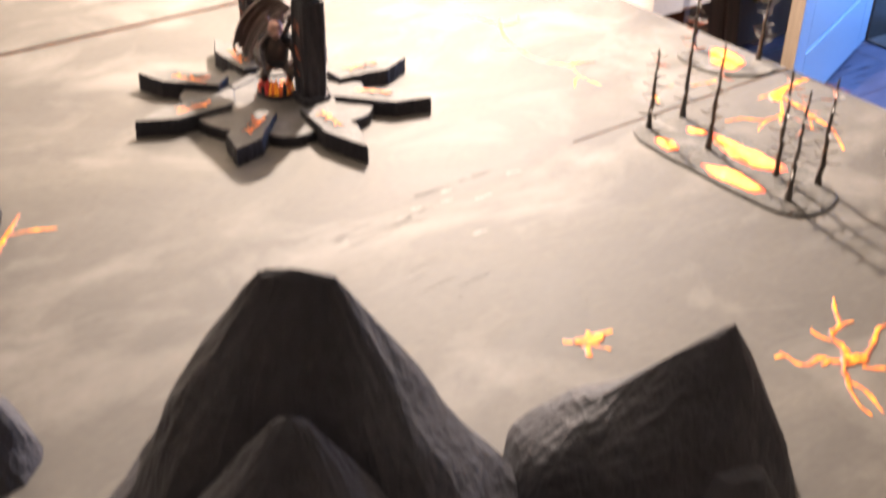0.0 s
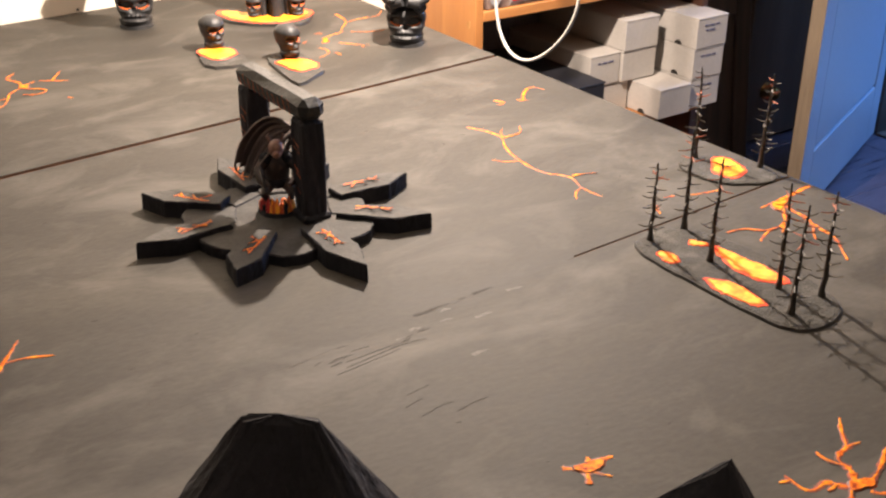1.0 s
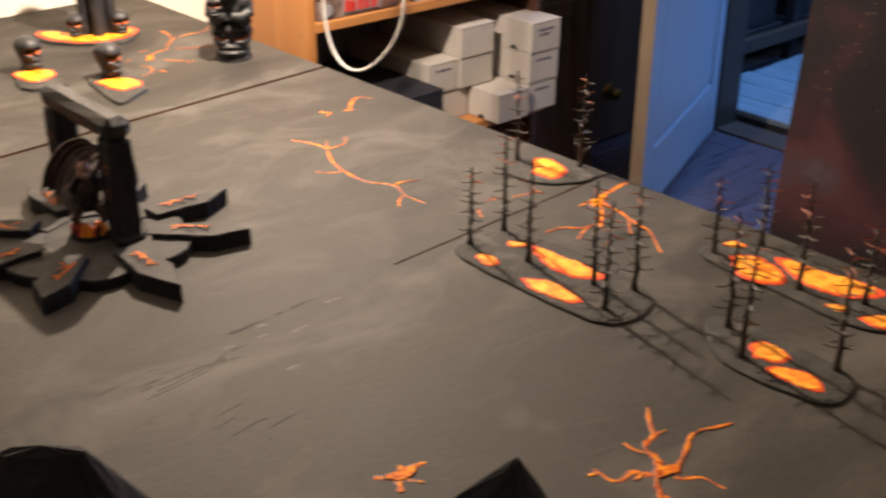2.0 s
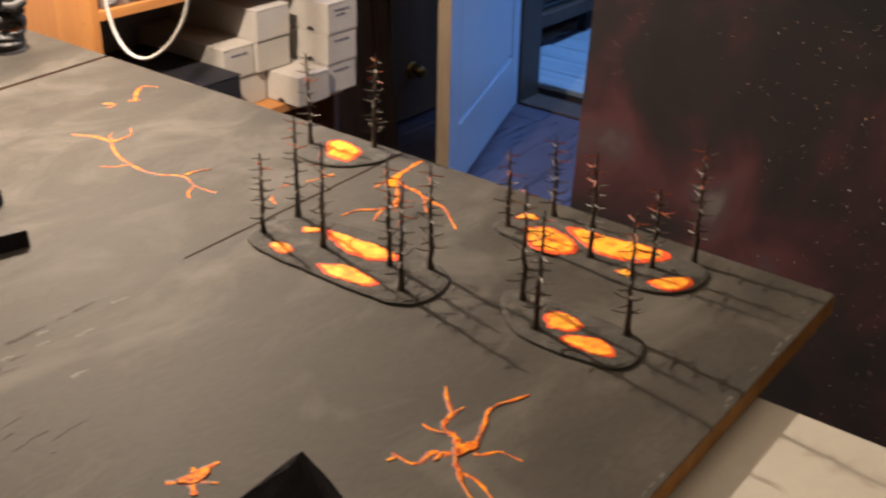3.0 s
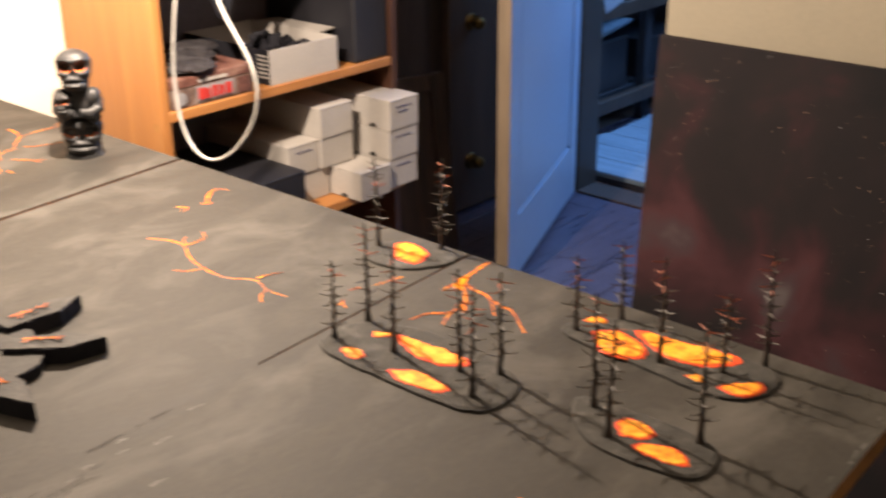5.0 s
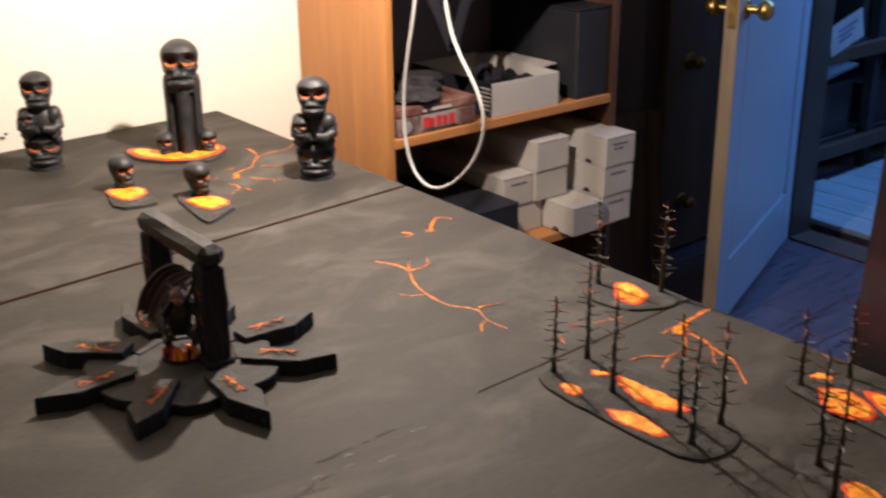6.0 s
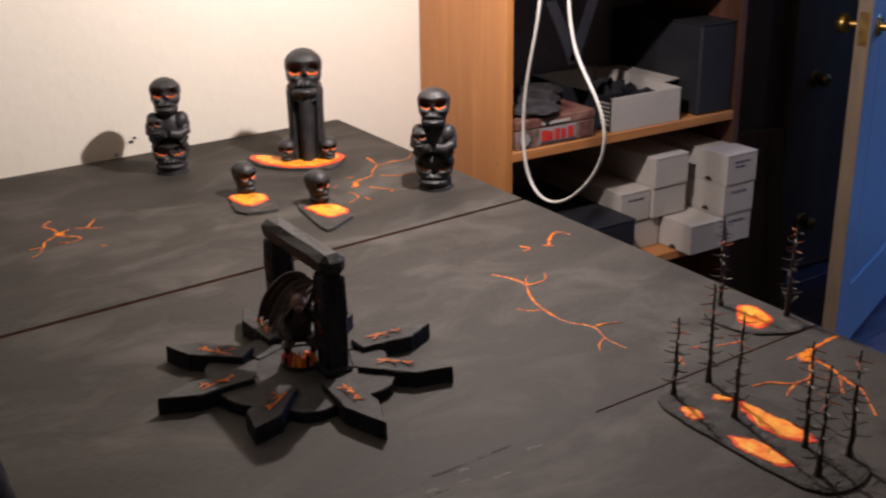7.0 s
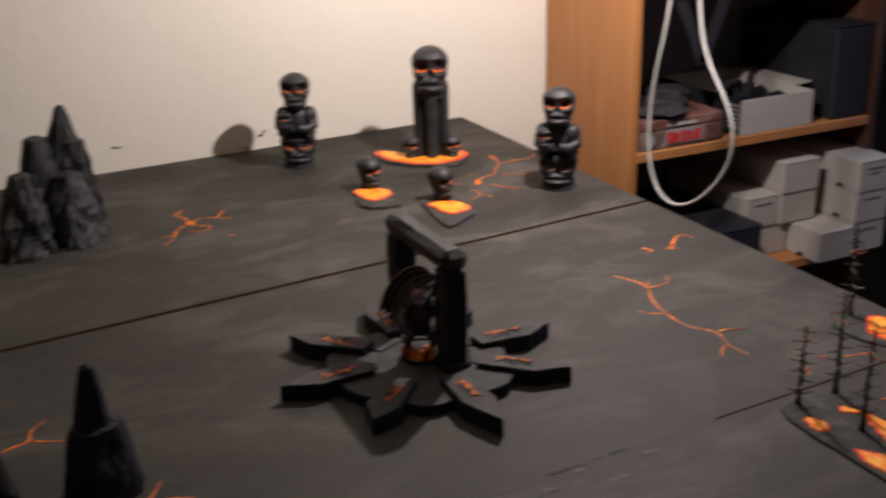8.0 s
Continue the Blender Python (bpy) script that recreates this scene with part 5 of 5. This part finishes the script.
crag(-0.858, 1.531, [(0.0, 0.0, 0.198, 0.060, 0.046, 0.007, 0.2, 0.006, 0.0), (-0.042, -0.02, 0.160, 0.040, 0.034, 0.014, 0.4, 0.004, 0), (0.022, -0.01, 0.148, 0.032, 0.028, 0.014, 0.1, -0.004, 0), (-0.075, -0.06, 0.118, 0.045, 0.045, 0.014, 0.1, 0.006, 0), (0.0, -0.045, 0.105, 0.050, 0.040, 0.018, 0.7, 0, 0.006)],
     "dark grey rock spire with smaller slabs near the wall", 6, M_GREYROCK, rugged=2.0)

# ---- pine shelf unit ----
SX0, SX1, SY0, SY1 = 0.206, 0.862, 1.556, WALL_Y - 0.004
shelf = thing("pine_shelf_unit", "tall orange pine shelf unit holding games and white boxes", "shelf unit")
part("side_panel", box(SX0, SX0 + 0.019, SY0, SY1, 0, 2.0, 0.0015), M_PINE, shelf)
# right panel lies in shade, given by a darker wood colour
part("side_panel", box(SX1 - 0.019, SX1, SY0, SY1, 0, 2.0, 0.0015), M_PINE_SHADED, shelf, "pine side panel coloured dark red-brown for its shade")
for z in (0.06, 0.454, 0.742, 1.065, 1.5, 1.96):
    part("shelf_board", box(SX0 + 0.0195, SX1 - 0.0195, SY0 if z != 0.454 else 1.522, SY1 - 0.006, z, z + 0.020, 0.0015), M_PINE_FLAT, shelf)
part("back_panel", box(SX0 + 0.0195, SX1 - 0.0195, SY1 - 0.005, SY1, 0.0, 2.0), M_SHELFBACK, shelf)


def card_box(x0, x1, y0, y1, z0, z1, label, writing=0, hole=True):
    """A folded card box: body, lid flap with a dark joint, finger hole in the long side, writing on the short side."""
    e = thing("card_box", label, "box", group="white card boxes")
    part("body", box(x0, x1, y0, y1, z0 + 0.0006, z1 - 0.004, 0.0012), M_BOX, e)
    part("lid", box(x0 - 0.0006, x1 + 0.0006, y0 - 0.0008, y1, z1 - 0.0034, z1 - 0.0002, 0.0008), M_BOX, e)
    if hole:
        bm = bmesh.new()
        mid = Vector((x0 - 0.0006, y0 + 0.055, z0 + 0.0015))
        rim = [bm.verts.new(mid + Vector((0, 0.011 * math.cos(math.pi * k / 12), 0.0095 * math.sin(math.pi * k / 12)))) for k in range(13)]
        f = bm.faces.new(rim)
        ret = bmesh.ops.extrude_face_region(bm, geom=[f])
        bmesh.ops.translate(bm, verts=[v for v in ret["geom"] if isinstance(v, bmesh.types.BMVert)], vec=(0.0008, 0, 0))
        bmesh.ops.recalc_face_normals(bm, faces=bm.faces)
        part("finger_hole", bm, M_CRACK, e, "dark half-round finger hole")
    for k in range(writing):
        u = x0 + 0.022 + 0.004 * k
        for w in (0.010, 0.016, 0.012):
            w *= rng.uniform(0.8, 1.2)
            if u + w > x1 - 0.012 or (k and u > x0 + 0.05):
                break
            part("writing_bar", box(u, u + w, y0 - 0.0012, y0 - 0.0002, z1 - 0.020 - k * 0.011, z1 - 0.0165 - k * 0.011), M_LABEL, e)
            u += w + 0.004


Z0, BH = 0.4745, 0.0700
for i in range(3):
    card_box(0.758 + 0.001 * i, 0.852 + 0.001 * i, 1.489 - 0.002 * i, 1.84, Z0 + BH * i, Z0 + BH * (i + 1), "white card storage box with handwritten writing, in a stack", 2 if i == 2 else 1)
card_box(0.654, 0.750, 1.477, 1.79, Z0, Z0 + 0.068, "white card storage box pulled forward into the lamp light", 0)
for i in (1, 2):
    card_box(0.617, 0.716, 1.566 - 0.003 * i, 1.86, Z0 + BH * i, Z0 + BH * (i + 1), "plain white card storage box stacked in the shelf", 0, False)
card_box(0.556, 0.648, 1.574, 1.86, Z0, Z0 + BH, "plain white card storage box beside a black carton", 0, False)
card_box(0.528, 0.614, 1.570, 1.86, Z0 + BH, Z0 + 2 * BH, "white card storage box with a short written word", 1, False)
bc = thing("black_carton", "black carton on the lower shelf", "box")
part("body", box(0.24, 0.525, 1.515, 1.84, Z0, Z0 + 0.098, 0.003), M_BLACKCARD, bc)
part("lid", box(0.239, 0.526, 1.514, 1.841, Z0 + 0.0985, Z0 + 0.102, 0.001), M_BLACKCARD, bc)

# things on the middle shelf
Z1 = 0.7625
tray = thing("open_carton", "open grey-white carton tray with dark bits inside", "box")
TX0, TX1, TY0, TY1, TH = 0.486, 0.680, 1.562, 1.850, 0.074
part("front", box(TX0, TX1, TY0, TY0 + 0.003, Z1, Z1 + TH, 0.0006), M_BOX, tray, "pale scuffed front")
part("back", box(TX0, TX1, TY1 - 0.003, TY1, Z1, Z1 + TH, 0.0006), M_BOX, tray)
for x in (TX0, TX1 - 0.003):
    part("side", box(x, x + 0.003, TY0 + 0.0035, TY1 - 0.0035, Z1, Z1 + TH, 0.0006), M_BLACKCARD if x == TX0 else M_BOX, tray)
part("bottom", box(TX0 + 0.0035, TX1 - 0.0035, TY0 + 0.0035, TY1 - 0.0035, Z1, Z1 + 0.003), M_GREYBOX, tray)
part("flap", slab([(TX1 - 0.004, TY0 + 0.05), (TX1 + 0.050, TY0 + 0.06), (TX1 + 0.046, TY1 - 0.04), (TX1 - 0.004, TY1 - 0.03)], Z1 + TH + 0.0006, Z1 + TH + 0.0035), M_BOX, tray, "folded-out card flap")
part("lining", box(TX0 + 0.0031, TX0 + 0.0045, TY0 + 0.0035, TY1 - 0.0035, Z1 + 0.003, Z1 + TH - 0.001), M_BOX, tray)
for _ in range(22):
    x, y = rng.uniform(TX0 + 0.03, TX1 - 0.04), rng.uniform(1.60, 1.76)
    bit = rough_block(-0.018, 0.018, -0.014, 0.014, 0, 0.03, rng, 0.003, 0.002, 1)
    bmesh.ops.transform(bit, verts=bit.verts, matrix=pose(x, y, Z1 + 0.004 + rng.uniform(0, 0.036), rng.uniform(-30, 30), 0, rng.uniform(0, 180)))
    part("model_piece", bit, M_BLACKROCK, tray, "dark loose model piece")
for k in range(6):
    part("vent_bar", box(TX0 - 0.0012, TX0 - 0.0002, 1.570, 1.600, Z1 + 0.014 + 0.009 * k, Z1 + 0.0175 + 0.009 * k), M_BOX, tray, "pale printed bar")
gb = thing("game_box", "printed board game box with a red title, on the shelf", "box")
part("body", box(0.238, 0.438, 1.562, 1.80, Z1, Z1 + 0.040, 0.002), M_PRINT, gb)
part("lid", box(0.2365, 0.4395, 1.5605, 1.8015, Z1 + 0.0405, Z1 + 0.060, 0.002), M_PRINTDARK, gb, "dark red-brown printed lid edge")
part("title_ground", box(0.294, 0.386, 1.5590, 1.5604, Z1 + 0.008, Z1 + 0.038), M_GREYBOX, gb, "pale title ground")
for k, w in enumerate((0.016, 0.012, 0.013, 0.012, 0.015)):
    part("title_bar", box(0.298 + k * 0.0168, 0.298 + k * 0.0168 + w, 1.5578, 1.5589, Z1 + 0.011, Z1 + 0.034 - 0.003 * (k % 2)), M_RED, gb, "red title shape")
part("caption_bar", box(0.300, 0.372, 1.5592, 1.5604, Z1 + 0.045, Z1 + 0.051), M_BOX, gb)
part("emblem", cyl(0.013, 0.013, 0.0012, 24, Matrix.Translation((0.258, 1.5616, Z1 + 0.020)) @ Matrix.Rotation(math.pi / 2, 4, "X")), M_GREYBOX, gb, "pale round emblem")
part("side_print", box(0.398, 0.430, 1.5602, 1.5616, Z1 + 0.006, Z1 + 0.037), M_PRINTDARK, gb)
for i in range(3):
    b = ball(1.0, 28, 20)
    for v in b.verts:
        n = noise.noise(v.co * 2.5 + Vector((i * 7, 0, 0))) + 0.5 * noise.noise(v.co * 7 + Vector((0, i * 5, 0)))
        v.co = Vector((v.co.x * 0.055, v.co.y * 0.05, v.co.z * 0.008)) * (1 + 0.22 * n)
    thing("plastic_bag", "crumpled clear plastic bag of parts on the game box", "bag", pose(0.31 + i * 0.050, 1.60 + i * 0.06, Z1 + 0.070 + 0.003 * i, 0, 0, i * 40), b, M_BAG, group="bags on the game box", smooth=True)
bc = thing("black_carton", "large black carton standing upright in the shelf", "box")
part("body", box(0.735, 0.841, 1.564, 1.86, Z1, Z1 + 0.198, 0.004), M_BLACKCARD, bc)
part("lid", box(0.734, 0.842, 1.563, 1.861, Z1 + 0.1985, Z1 + 0.202, 0.001), M_BLACKCARD, bc)
bm = bmesh.new()
for ax, az, bx, bz in ((0.318, 1.064, 0.362, 0.979), (0.362, 0.979, 0.385, 0.925), (0.385, 0.925, 0.440, 1.064)):
    dx, dz = bx - ax, bz - az
    q = math.hypot(dx, dz)
    nx, nz = -dz / q * 0.012, dx / q * 0.012
    lo = [bm.verts.new((x, 1.570, z)) for x, z in ((ax - nx, az - nz), (bx - nx, bz - nz), (bx + nx, bz + nz), (ax + nx, az + nz))]
    up = [bm.verts.new((v.co.x, 1.573, v.co.z)) for v in lo]
    bm.faces.new(lo)
    bm.faces.new(up[::-1])
    for j in range(4):
        bm.faces.new((lo[j], lo[(j + 1) % 4], up[(j + 1) % 4], up[j]))
bmesh.ops.recalc_face_normals(bm, faces=bm.faces)
thing("hanging_strap", "dark cloth strap hanging in a loop from the upper shelf", "strap", None, bm, M_BLACKCARD)
b = cyl(0.006, 0.006, 0.0006, 18, pose(SX0 + 0.0001, 1.579, 0.733, 0, -90, 0) @ Matrix.Diagonal((1.5, 1, 1, 1)))
part("knot", b, M_MDF, shelf, "dark round pine knot")

# ---- hanging white cable ----
cpts = [(0.10, 1.255, 2.399), (0.115, 1.265, 1.90), (0.12, 1.285, 1.68)] + [(0.12, y, z) for y, z in ((1.328, 1.45), (1.330, 1.13), (1.345, 1.05), (1.370, 0.970), (1.385, 0.88), (1.375, 0.785), (1.325, 0.742), (1.255, 0.757), (1.178, 0.825), (1.150, 0.892),
                                  (1.172, 0.955), (1.240, 1.015), (1.268, 1.11), (1.272, 1.45))] + [(0.118, 1.25, 1.70), (0.11, 1.235, 1.95), (0.09, 1.235, 2.399)]
cu = bpy.data.curves.new("cable_line", "CURVE")
cu.dimensions, cu.bevel_depth, cu.bevel_resolution, cu.resolution_u = "3D", 0.0028, 3, 8
sp = cu.splines.new("NURBS")
sp.points.add(len(cpts) - 1)
for p, c in zip(sp.points, cpts):
    p.co = (*c, 1)
sp.use_endpoint_u, sp.order_u = True, 4
tmp = new("tmp_cable", cu)
me = bpy.data.meshes.new_from_object(tmp.evaluated_get(bpy.context.evaluated_depsgraph_get()))
bpy.data.objects.remove(tmp)
me.materials.clear()
me.materials.append(M_CABLE)
me.polygons.foreach_set("use_smooth", [True] * len(me.polygons))
tagged(new("hanging_cable", me), "white electric cable hanging in a loop beside the shelf", "cable")

# ---- leaning nebula backdrop ----
neb = thing("star_backdrop", "dark nebula star-field play surface leaning against the wall", "backdrop board", pose(0.755, 0.843, 0.0, 0, 4.5, 0))
part("panel", box(0, 0.012, -1.83, 0.0, 0, 0.915, 0.002), M_NEBULA, neb)
st = bmesh.new()
r = random.Random(21)
for _ in range(6000):
    y, z = -r.random() * 1.80 - 0.01, r.random() * 0.9 + 0.006
    if noise.noise(Vector((y * 3.0, z * 3.0, 4.0))) + 0.35 * noise.noise(Vector((y * 9.0, z * 9.0, 1.0))) + 0.13 < r.random() * 0.8:
        continue
    s = r.choice((0.0005, 0.0006, 0.0006, 0.0007, 0.0008, 0.0010)) if r.random() > 0.03 else 0.0015
    vs = [st.verts.new((-0.0006, y + s * math.cos(q * 1.0472), z + s * math.sin(q * 1.0472))) for q in range(6)]
    f = st.faces.new(vs)
    f.material_index = r.choice((0, 1, 1))
bmesh.ops.recalc_face_normals(st, faces=st.faces)
so = part("printed_stars", st, [M_STARS, M_STARS_WARM], neb, "scattered printed stars")
so["kind"] = "stuff"
